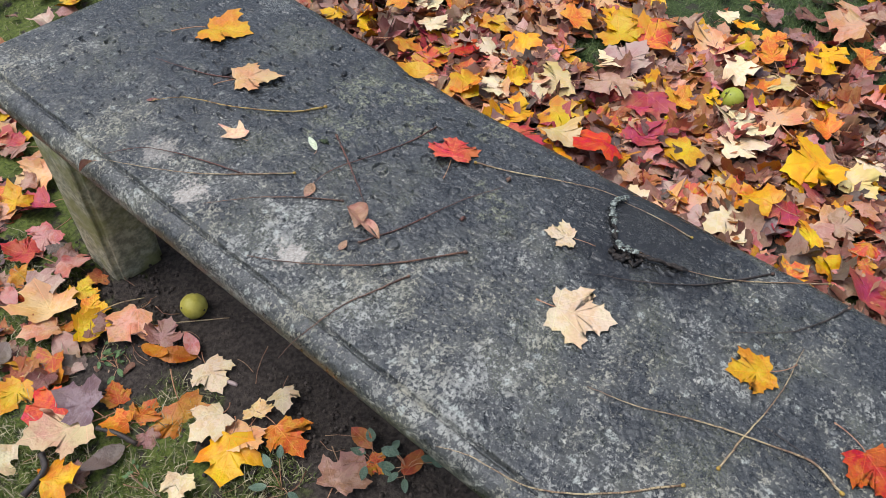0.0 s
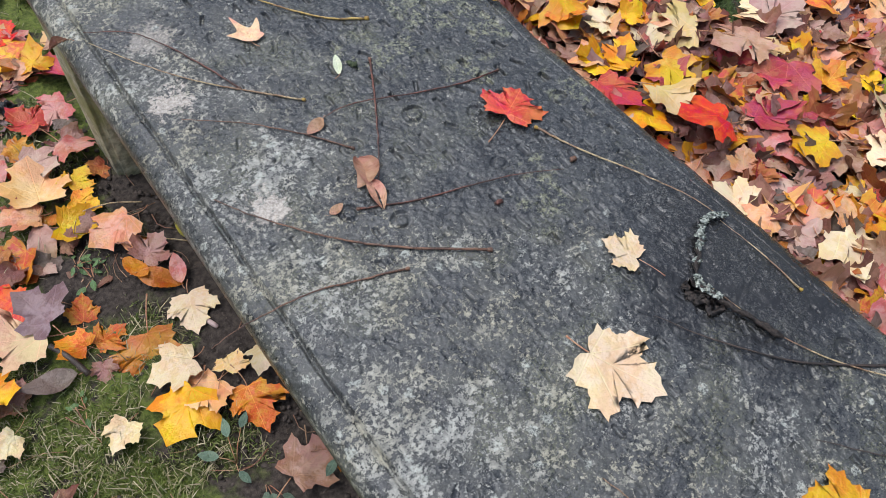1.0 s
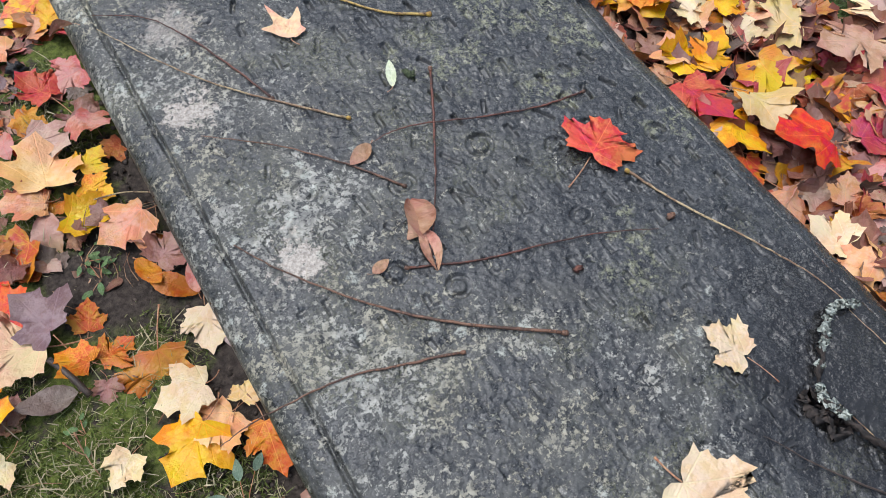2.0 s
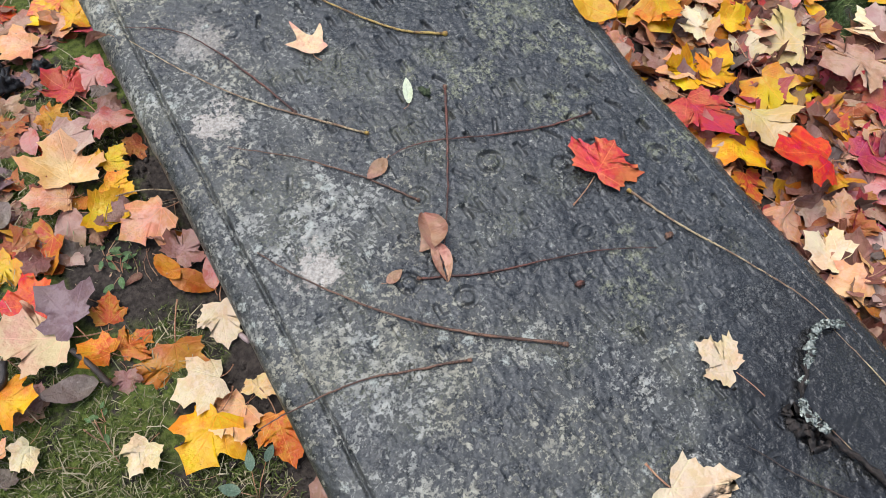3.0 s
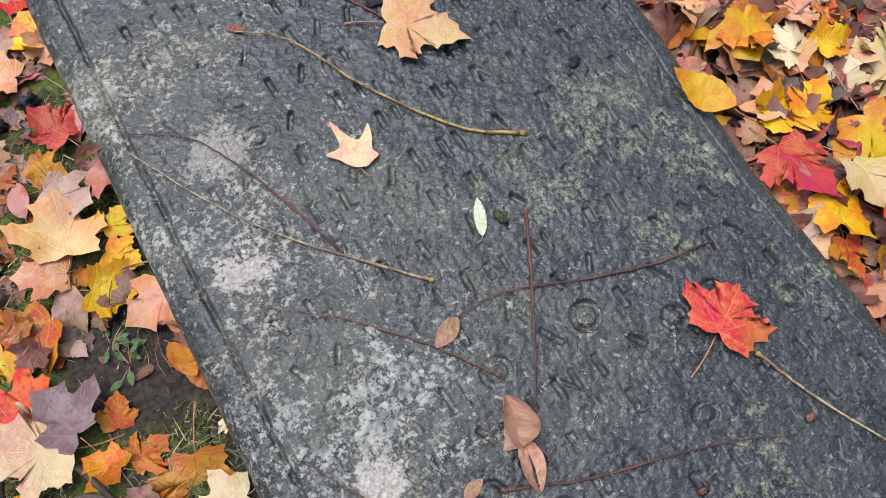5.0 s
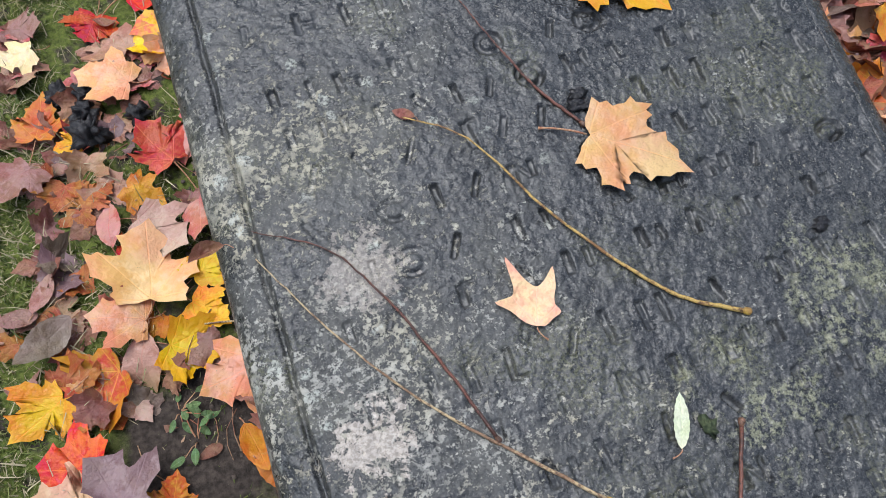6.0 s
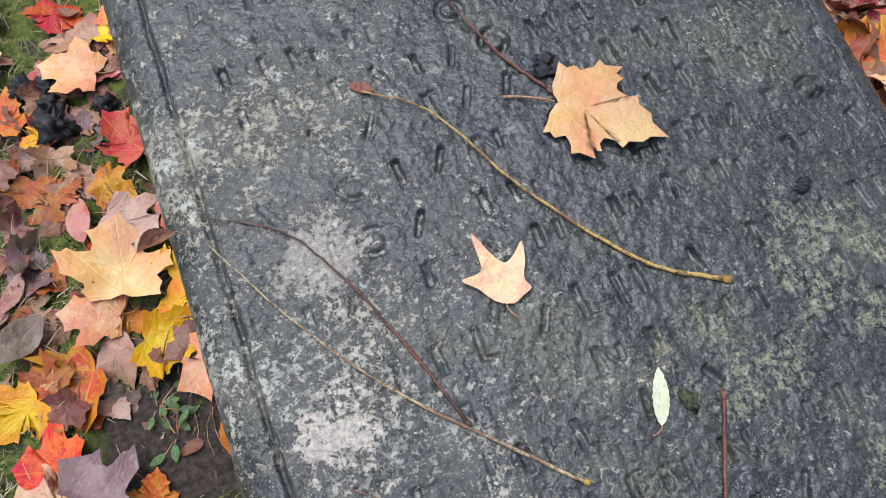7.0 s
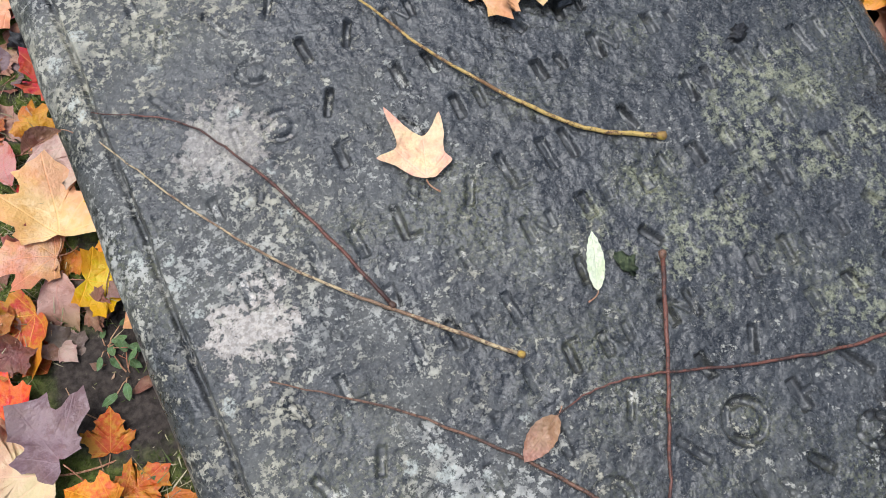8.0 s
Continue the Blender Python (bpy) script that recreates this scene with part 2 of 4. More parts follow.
def leaf_material(name, main, other, gloss=0.42, spots=0.35, vein=1.25):
    """A fallen leaf: two colours in blotches, pale veins, dark flecks, wet sheen. UV is the leaf's own plan, base at 0, tip at 1."""
    n = Nodes(name)
    uv = n.add("ShaderNodeUVMap").outputs[0]
    sep = n.add("ShaderNodeSeparateXYZ", Vector=uv)
    x, y = n.math("ABSOLUTE", sep.outputs[0]), sep.outputs[1]
    rand = n.add("ShaderNodeObjectInfo").outputs["Random"]
    island = n.add("ShaderNodeNewGeometry").outputs["Random Per Island"]
    each = n.math("FRACT", n.math("ADD", rand, island))
    off = n.add("ShaderNodeCombineXYZ", X=n.math("MULTIPLY", each, 37.0), Y=n.math("MULTIPLY", each, 91.0))
    moved = n.add("ShaderNodeVectorMath", i0=uv, i1=off.outputs[0])
    moved.operation = "ADD"
    q = moved.outputs[0]
    a, b, c = n.noise(q, 2.2, 3), n.noise(q, 9, 5, 0.65), n.noise(q, 34, 3)
    color = n.mix(n.span(n.math("ADD", n.math("ADD", a, n.math("MULTIPLY", n.math("SUBTRACT", b, 0.5), 0.6)), n.math("MULTIPLY", n.math("SUBTRACT", x, 0.22), 0.35)), 0.42, 0.60), main, other)
    lines = None
    for deg in (0, 42, 88):
        s, k = math.sin(radians(deg)), math.cos(radians(deg))
        away = n.math("ABSOLUTE", n.math("SUBTRACT", n.math("MULTIPLY", x, k), n.math("MULTIPLY", n.math("SUBTRACT", y, 0.02), s)))
        ahead = n.math("ADD", n.math("MULTIPLY", x, s), n.math("MULTIPLY", y, k))
        line = n.math("MULTIPLY", n.span(away, 0.013, 0.003), n.span(ahead, -0.02, 0.03))
        lines = line if lines is None else n.math("MAXIMUM", lines, line)
    # side veins in herring-bone
    rib = n.math("FRACT", n.math("MULTIPLY", n.math("SUBTRACT", y, n.math("MULTIPLY", x, 0.9)), 8.0))
    rib = n.span(n.math("ABSOLUTE", n.math("SUBTRACT", rib, 0.5)), 0.10, 0.01, 0, 0.22)
    lines = n.math("MAXIMUM", lines, rib)
    pale = tuple(min(1.0, v * vein + 0.03) for v in other)
    color = n.mix(n.math("MULTIPLY", lines, 0.65), color, pale)
    color = n.mix(n.math("MULTIPLY", n.span(c, 0.62, 0.72), spots), color, (0.05, 0.025, 0.012))
    color = n.mix(n.span(b, 0.60, 0.78, 0, spots), color, tuple(v * 0.42 for v in main))
    net = n.add("ShaderNodeTexVoronoi", Vector=q, Scale=30.0)
    net.feature = "DISTANCE_TO_EDGE"
    web = n.span(net.outputs["Distance"], 0.10, 0.01)
    color = n.mix(n.math("MULTIPLY", web, 0.03), color, tuple(v * 0.5 for v in other))
    worn = n.noise(q, 4.5, 5, 0.7)
    color = n.mix(n.span(worn, 0.52, 0.68, 0, 0.22), color, tuple(0.55 * v + 0.45 * w for v, w in zip(main, (0.34, 0.20, 0.11))))
    hsv = n.add("ShaderNodeHueSaturation", Color=color, Saturation=1.04, Value=n.span(each, 0, 1, 0.72, 1.0), Hue=n.math("ADD", n.span(n.math("FRACT", n.math("MULTIPLY", each, 7.3)), 0, 1, 0.494, 0.506), n.span(n.math("MULTIPLY_ADD", b, 0.35, n.math("MULTIPLY", n.noise(q, 1.3, 2), 0.65)), 0.38, 0.62, -0.018, 0.012)))
    h = n.math("ADD", n.math("MULTIPLY", lines, -0.10), n.math("ADD", n.math("MULTIPLY", n.noise(q, 5, 3), 1.6), n.math("MULTIPLY", web, -0.04)))
    mat = n.shade(hsv.outputs[0], n.span(b, 0.3, 0.7, gloss - 0.1, gloss + 0.15), n.bump(h, 0.7, 0.005), 0.5)
    return mat


def plain_material(name, main, other, scale=60, rough=0.6, relief=0.0015, spec=0.4):
    n = Nodes(name)
    p = n.coords()
    a, b = n.noise(p, scale, 5), n.noise(p, scale * 6, 3)
    return n.shade(n.mix(n.span(a, 0.38, 0.62), main, other), rough, n.bump(n.math("ADD", a, b), 0.5, relief), spec)


def grass_material(name, stops):
    n = Nodes(name)
    each = n.add("ShaderNodeNewGeometry").outputs["Random Per Island"]
    ramp = n.tree.nodes.new("ShaderNodeValToRGB")
    n.put(ramp.inputs[0], each)
    while len(ramp.color_ramp.elements) < len(stops):
        ramp.color_ramp.elements.new(0.5)
    for e, (at, c) in zip(ramp.color_ramp.elements, stops):
        e.position, e.color = at, (*c, 1)
    return n.shade(ramp.outputs[0], 0.5, None, 0.35)


STONE, LEG, GROUND = stone_material(), leg_material(), ground_material()
GRASS = grass_material("grass_blades", ((0.0, (0.05, 0.07, 0.014)), (0.40, (0.11, 0.15, 0.028)), (0.68, (0.19, 0.21, 0.06)), (0.80, (0.34, 0.29, 0.16)), (1.0, (0.42, 0.36, 0.24))))
TURF = grass_material("turf_blades", ((0.0, (0.035, 0.065, 0.015)), (0.5, (0.075, 0.125, 0.035)), (0.85, (0.13, 0.18, 0.06)), (1.0, (0.28, 0.26, 0.13))))
TONES = {
    "gold": ((0.80, 0.46, 0.015), (0.76, 0.29, 0.015)),
    "yellow": ((0.80, 0.52, 0.02), (0.78, 0.36, 0.012)),
    "butter": ((0.80, 0.60, 0.30), (0.78, 0.53, 0.20)),
    "cream": ((0.94, 0.76, 0.49), (0.90, 0.66, 0.36)),
    "apricot": ((0.84, 0.51, 0.27), (0.80, 0.40, 0.17)),
    "peach": ((0.74, 0.42, 0.25), (0.70, 0.32, 0.14)),
    "pale": ((0.62, 0.44, 0.33), (0.54, 0.32, 0.25)),
    "orange": ((0.68, 0.19, 0.03), (0.72, 0.31, 0.04)),
    "coral": ((0.68, 0.14, 0.06), (0.72, 0.34, 0.04)),
    "scarlet": ((0.56, 0.03, 0.014), (0.66, 0.10, 0.02)),
    "red": ((0.58, 0.045, 0.04), (0.70, 0.14, 0.07)),
    "crimson": ((0.46, 0.045, 0.06), (0.52, 0.11, 0.07)),
    "pink": ((0.64, 0.30, 0.25), (0.58, 0.16, 0.12)),
    "mauve": ((0.38, 0.21, 0.17), (0.28, 0.125, 0.085)),
    "tan": ((0.52, 0.33, 0.22), (0.42, 0.22, 0.13)),
    "rust": ((0.36, 0.10, 0.03), (0.45, 0.17, 0.05)),
    "brown": ((0.30, 0.14, 0.085), (0.20, 0.075, 0.045)),
    "umber": ((0.20, 0.145, 0.11), (0.13, 0.085, 0.06)),
    "ochre": ((0.56, 0.25, 0.03), (0.48, 0.15, 0.018)),
    "plum": ((0.25, 0.165, 0.16), (0.18, 0.10, 0.10)),
    "cinnamon": ((0.56, 0.33, 0.21), (0.42, 0.20, 0.115)),
    "blush": ((0.84, 0.60, 0.34), (0.80, 0.44, 0.28)),
    "sage": ((0.64, 0.66, 0.48), (0.56, 0.60, 0.38)),
}
LEAF = {k: leaf_material("leaf_" + k, a, b, spots=0.05 if k in ("cream", "butter", "sage", "pale", "blush", "apricot") else 0.12 if k in ("gold", "yellow", "red", "coral", "scarlet") else 0.4) for k, (a, b) in TONES.items()}
def twig_material(name, main, other):
    """Stalk bark: long pale and dark stretches, fine grain, rain-wet."""
    n = Nodes(name)
    p = n.coords()
    a, b, c = n.noise(p, 22, 3), n.noise(p, 330, 4, 0.7), n.noise(p, 900, 2)
    color = n.mix(n.span(n.math("ADD", a, n.math("MULTIPLY", n.math("SUBTRACT", b, 0.5), 0.8)), 0.42, 0.58), main, other)
    color = n.mix(n.span(b, 0.55, 0.63, 0, 0.75), color, (0.03, 0.018, 0.012))
    return n.shade(color, n.span(b, 0.3, 0.7, 0.25, 0.6), n.bump(n.math("ADD", b, n.math("MULTIPLY", c, 0.4)), 0.9, 0.0012), 0.5)


WOOD = {
    "ochre": twig_material("twig_ochre", (0.52, 0.35, 0.10), (0.22, 0.11, 0.04)),
    "maroon": twig_material("twig_maroon", (0.16, 0.055, 0.035), (0.07, 0.028, 0.02)),
    "straw": twig_material("twig_straw", (0.50, 0.38, 0.21), (0.24, 0.14, 0.08)),
    "brown": twig_material("twig_brown", (0.20, 0.10, 0.06), (0.09, 0.045, 0.03)),
    "black": twig_material("twig_black", (0.03, 0.022, 0.018), (0.06, 0.04, 0.03)),
}
KNOB = plain_material("twig_knob", (0.50, 0.33, 0.06), (0.30, 0.17, 0.05), 200)
GREEN = leaf_material("leaf_green", (0.12, 0.21, 0.07), (0.16, 0.26, 0.12), 0.45, 0.2)
BLUEGREEN = leaf_material("leaf_bluegreen", (0.13, 0.20, 0.14), (0.18, 0.25, 0.17), 0.5, 0.2)
HUSK = plain_material("walnut_husk", (0.58, 0.50, 0.10), (0.46, 0.39, 0.06), 30, 0.5)
LIME = plain_material("fresh_husk", (0.42, 0.45, 0.06), (0.34, 0.37, 0.04), 30, 0.45)
ROT = plain_material("rotten_husk", (0.008, 0.008, 0.010), (0.026, 0.024, 0.026), 120, 0.32, 0.004, 0.5)
BARK = plain_material("wet_bark", (0.016, 0.012, 0.010), (0.055, 0.040, 0.032), 160, 0.4, 0.005)
LICHEN = plain_material("foliose_lichen", (0.52, 0.55, 0.48), (0.34, 0.36, 0.31), 160, 0.85, 0.003, 0.2)
SOIL = plain_material("soil_crumb", (0.036, 0.028, 0.023), (0.10, 0.078, 0.066), 70, 0.85, 0.002, 0.25)
PALE = plain_material("pale_stub", (0.55, 0.42, 0.38), (0.42, 0.28, 0.26), 90, 0.6)
STEM = plain_material("leaf_stem", (0.54, 0.32, 0.18), (0.36, 0.13, 0.07), 30, 0.45)


# ---- ground ----
def ground_z(x, y):
    return -0.008 - 0.045 * smooth(0.45, 1.15, y) * smooth(0.3, -0.2, x) + 0.053 * smooth(-0.1, 0.7, x)


def ground():
    rng = np.random.default_rng(3)
    fine = np.arange(-1.6, 2.81, 0.02)
    far = np.geomspace(0.05, 400, 22)
    xs = np.r_[-1.6 - far[::-1], fine, 2.8 + far]
    ys = np.r_[-1.6 - far[::-1], np.arange(-1.6, 2.41, 0.02), 2.4 + far]
    gx, gy = np.meshgrid(xs, ys)
    rough = 0.010 * value_noise(gx.shape, (26, 28), rng) + 0.005 * value_noise(gx.shape, (80, 85), rng) + 0.0025 * rng.uniform(-1, 1, gx.shape)
    z = ground_z(gx, gy) + rough * (np.abs(gx) < 4) * (np.abs(gy) < 4)
    nx, ny = len(xs), len(ys)
    idx = np.arange(nx * ny).reshape(ny, nx)
    quads = np.stack([idx[:-1, :-1], idx[:-1, 1:], idx[1:, 1:], idx[1:, :-1]], -1).reshape(-1, 4)
    verts = np.stack([gx, gy, z], -1).reshape(-1, 3)
    me = mesh_from("ground", verts.tolist(), quads.tolist(), GROUND)
    tagged(new("ground", me), "dark trodden soil with moss and short turf", "ground", kind="structure")


ground()

# ---- the table tomb: slab on four short stone legs ----
TOP = 0.512
FAR_END, NEAR_END = 0.918, -1.22


def left_edge(y):
    return -0.332 + 0.018 * y


RIGHT_EDGE = 0.382


def right_edge(y):
    """The long side at positive x, which flares a little towards the far end."""
    return RIGHT_EDGE + 0.09 * np.maximum(0.0, y + 0.05)


def carve(depth, X, Y, cx, cy, length, width, lean, deep):
    """Sinks one worn chisel stroke into the relief."""
    c, s = math.cos(lean), math.sin(lean)
    reach = length / 2 + width
    js = np.nonzero(np.abs(Y[:, 0] - cy) < reach)[0]
    if not len(js):
        return
    rows = slice(js[0], js[-1] + 1)
    x, y = X[rows] - cx, Y[rows] - cy
    u, v = x * c + y * s, -x * s + y * c
    inside = smooth(1.0, 0.55, np.abs(u) / width) * smooth(1.0, 0.84, np.abs(v) / (length / 2))
    depth[rows] = np.maximum(depth[rows], deep * inside)


def ring(depth, X, Y, cx, cy, rx, ry, width, deep):
    """Sinks a worn oval stroke into the relief."""
    x, y = (X - cx) / rx, (Y - cy) / ry
    away = np.abs(np.hypot(x, y) - 1) * rx
    broken = 0.5 + 0.5 * smooth(-0.2, 0.5, np.sin(np.arctan2(y, x) * 2 + 90 * cx))
    depth[:] = np.maximum(depth, deep * broken * smooth(width, width * 0.45, away))


def slab():
    rng = np.random.default_rng(11)
    nx, ny = 520, 1480
    s = np.linspace(0, 1, nx)
    y1 = np.linspace(NEAR_END, FAR_END, ny)
    S, Y = np.meshgrid(s, y1)
    L = left_edge(Y)
    R = right_edge(Y)
    X = L + (R - L) * S
    shape = X.shape
    wobble = 0.0016 * value_noise(shape, (60, 20), rng)
    d = np.minimum(np.minimum(X - L, R - X), np.minimum(Y - NEAR_END, FAR_END - Y)) + wobble * 0.7
    # moulded edge: a small step, then a round running out to the rim
    k = np.clip(d / 0.042, 0, 1)
    z = -0.038 + 0.030 * np.sqrt(np.clip(1 - (1 - k) ** 2, 0, 1)) + 0.008 * smooth(0.0405, 0.0450, d)
    z -= 0.0035 * np.exp(-((d - 0.0395) / 0.0026) ** 2)
    # worn lettering, too weathered to read: rows of sunk strokes
    depth = np.zeros(shape)
    lost = value_noise(shape, (13, 6), rng)
    rows = [0.755, 0.700, 0.640, 0.571, 0.492, 0.443, 0.393, 0.339, 0.284, 0.234, 0.162, 0.108, 0.062, 0.003] + [-0.046 - 0.052 * k for k in range(19)]
    for row, cy in enumerate(rows):
        x = left_edge(cy) + 0.075 + rng.uniform(0, 0.03)
        tall = 0.036 if row in (3, 6, 10, 15, 20) else 0.029
        while x < right_edge(cy) - 0.05:
            j, i = int((cy - NEAR_END) / (FAR_END - NEAR_END) * (ny - 1)), int((x - L[0, 0]) / (RIGHT_EDGE - L[0, 0]) * (nx - 1))
            right = float(smooth(-0.05, 0.2, x))
            fade = (0.55 + 0.45 * float(smooth(-0.30, 0.05, x))) * (0.7 + 0.3 * float(smooth(-0.5, 0.2, lost[j, min(i, nx - 1)]))) * rng.uniform(0.55, 1.0)
            deep, wide = 0.0105 * fade, (0.0050 + 0.0018 * right) * rng.uniform(0.8, 1.15)
            lean = rng.normal(0.0, 0.05)
            y, kind = cy + rng.uniform(-0.002, 0.002), rng.uniform()
            h = tall * rng.uniform(0.75, 1.0)
            if kind < 0.40:
                carve(depth, X, Y, x, y, h, wide, lean, deep)
                if rng.uniform() < 0.6:
                    carve(depth, X, Y, x + 0.006, y + rng.choice([-0.45, 0.45]) * h, 0.013, 0.0026, lean + 1.57, deep * 0.6)
            elif kind < 0.66:
                carve(depth, X, Y, x, y, h, wide, lean, deep)
                carve(depth, X, Y, x + 0.021, y + rng.uniform(-0.003, 0.003), h * rng.uniform(0.5, 1.0), wide * 0.85, lean, deep * rng.uniform(0.45, 0.95))
                if rng.uniform() < 0.6:
                    carve(depth, X, Y, x + 0.0105, y, h * 0.9, wide * 0.55, lean + rng.choice([0.6, 1.57]), deep * 0.5)
                x += 0.021
            elif kind < 0.77:
                ring(depth, X, Y, x + 0.008, y, 0.0130 * tall / 0.030, h * 0.46, 0.0050, deep)
                x += 0.018
            else:
                carve(depth, X, Y, x + 0.004, y, h, wide * 0.85, lean + rng.choice([-0.45, 0.45]), deep * 0.9)
                x += 0.010
            x += rng.uniform(0.029, 0.042) + (0.025 if rng.uniform() < 0.18 else 0)
    # weather has eaten the strokes unevenly
    depth *= smooth(0.045, 0.07, d) * (0.9 + 0.28 * value_noise(shape, (190, 66), rng)) * (0.9 + 0.35 * value_noise(shape, (24, 9), rng))
    depth = np.maximum(depth, 0) * smooth(0.08, 0.17, np.hypot(X - 0.285, Y + 0.60)) * (0.6 + 0.4 * smooth(-0.55, -0.15, Y))
    z -= depth
    pits = value_noise(shape, (420, 150), rng)
    z += 0.0012 * value_noise(shape, (22, 8), rng) + 0.0008 * value_noise(shape, (110, 40), rng) + 0.0006 * pits
    z -= 0.0009 * smooth(0.55, 0.9, value_noise(shape, (260, 95), rng))
    verts = np.stack([X, Y, TOP + z], -1).reshape(-1, 3).tolist()
    idx = np.arange(nx * ny).reshape(ny, nx)
    faces = np.stack([idx[:-1, :-1], idx[:-1, 1:], idx[1:, 1:], idx[1:, :-1]], -1).reshape(-1, 4).tolist()
    rim = np.r_[idx[0, :], idx[1:, -1], idx[-1, -2::-1], idx[-2:0:-1, 0]].tolist()
    cx, cy = 0.02, (FAR_END + NEAR_END) / 2
    last = rim
    for inward, low in ((0.0, -0.056), (0.012, -0.066), (0.030, -0.074)):
        base = len(verts)
        for i in rim:
            x, y, zz = verts[i]
            fx = x - math.copysign(inward, x - cx) if abs(x - cx) > 0.3 else x * (1 - inward)
            fy = y - math.copysign(inward, y - cy) if abs(y - cy) > 1.0 else y
            verts.append((fx, fy, TOP + low))
        ringed = list(range(base, len(verts)))
        m = len(rim)
        faces += [(last[k], ringed[k], ringed[(k + 1) % m], last[(k + 1) % m]) for k in range(m)]
        last = ringed
    faces.append(tuple(last[::-1]))
    me = mesh_from("slab", verts, faces, STONE)
    water = np.zeros(len(verts), np.float32)
    water[:nx * ny] = smooth(0.0012, 0.0028, depth).ravel()
    me.attributes.new("standing_water", "FLOAT", "POINT").data.foreach_set("value", water)
    return me


tomb = tagged(new("table_tomb"), "old weathered stone table tomb, wet and crusted with lichen", "tomb")
part("slab", slab(), STONE, tomb, "dark wet stone slab with worn carved lettering")


def leg_mesh():
    rng = np.random.default_rng(8)
    bm = bmesh.new()
    bmesh.ops.create_cube(bm, size=1.0, matrix=Matrix.Translation((0, 0, 0.24)) @ Matrix.Diagonal((0.135, 0.15, 0.58, 1)))
    bmesh.ops.bevel(bm, geom=bm.edges[:], offset=0.014, segments=3, affect="EDGES")
    bmesh.ops.subdivide_edges(bm, edges=bm.edges[:], cuts=5, use_grid_fill=True)
    for v in bm.verts:
        v.co += Vector(noise.noise_vector(v.co * 14)) * 0.005 + Vector(noise.noise_vector(v.co * 45)) * 0.0025
        v.co.z = min(v.co.z, 0.50)
    bm.normal_update()
    me = bpy.data.meshes.new("leg")
    bm.to_mesh(me)
    bm.free()
    me.polygons.foreach_set("use_smooth", [True] * len(me.polygons))
    me.materials.append(LEG)
    return me


LEG_MESH = leg_mesh()
for lx, ly, turn in ((-0.240, 0.578, 0), (0.27, 0.62, 180), (-0.27, -0.93, 90), (0.27, -0.94, 180)):
    leg = part("leg", LEG_MESH, LEG, tomb, "plain mossy stone leg")
    leg.matrix_basis = pose(lx, ly, -0.055, 0, 0, turn)

# ---- leaves ----
HALF = ((0.00, 0.02), (0.08, -0.06), (0.19, -0.09), (0.30, -0.07), (0.46, -0.10), (0.42, 0.00), (0.52, 0.06), (0.41, 0.13), (0.36, 0.19), (0.47, 0.20),
        (0.55, 0.26), (0.68, 0.29), (0.64, 0.38), (0.74, 0.58), (0.60, 0.51), (0.53, 0.60), (0.44, 0.53), (0.33, 0.51), (0.24, 0.47), (0.26, 0.58),
        (0.29, 0.67), (0.39, 0.77), (0.26, 0.77), (0.20, 0.87), (0.10, 0.89), (0.00, 1.06))
TIPS = (4, 6, 11, 13, 21, 25)
YOUNG = ((0.00, 0.00), (0.12, 0.02), (0.24, 0.14), (0.36, 0.25), (0.27, 0.36), (0.26, 0.50), (0.28, 0.66), (0.24, 0.95), (0.13, 0.76), (0.02, 0.64), (-0.09, 0.67),
         (-0.24, 0.78), (-0.50, 1.04), (-0.42, 0.76), (-0.36, 0.56), (-0.40, 0.44), (-0.64, 0.32), (-0.40, 0.22), (-0.18, 0.05))
# how far the lobes reach, from one basal lobe round over the tip to the other
HABITS = {
    "even": (1.0, 1.0, 1.0, 1.0, 1.0),
    "long": (0.85, 0.9, 1.15, 0.85, 0.8),
    "lopsided": (0.75, 1.15, 1.0, 0.8, 1.0),
    "squat": (1.05, 1.05, 0.8, 1.0, 1.0),
    "swept": (1.0, 0.75, 1.05, 1.2, 0.7),
}


def lobed(line, rng, habit, sinus):
    """Pulls the lobes of a palmate outline in or out, each by its own share, and opens or fills the bays between them."""
    angles = (-2.5, -1.0, 0.0, 1.0, 2.5)
    reach = [k * rng.uniform(0.92, 1.08) for k in HABITS[habit]]
    tilt, wide = rng.uniform(-0.16, 0.16), rng.uniform(0.86, 1.04)
    out = []
    for x, y in line:
        a, r = math.atan2(x, y - 0.25), math.hypot(x, y - 0.25)
        k = float(np.interp(a, angles, reach))
        r = 0.54 + (r - 0.54) * (sinus if r < 0.54 else 0.9) if y > 0.1 else r
        r *= k
        out.append((math.sin(a + tilt * r) * r * wide, 0.25 + math.cos(a + tilt * r) * r))
    return out


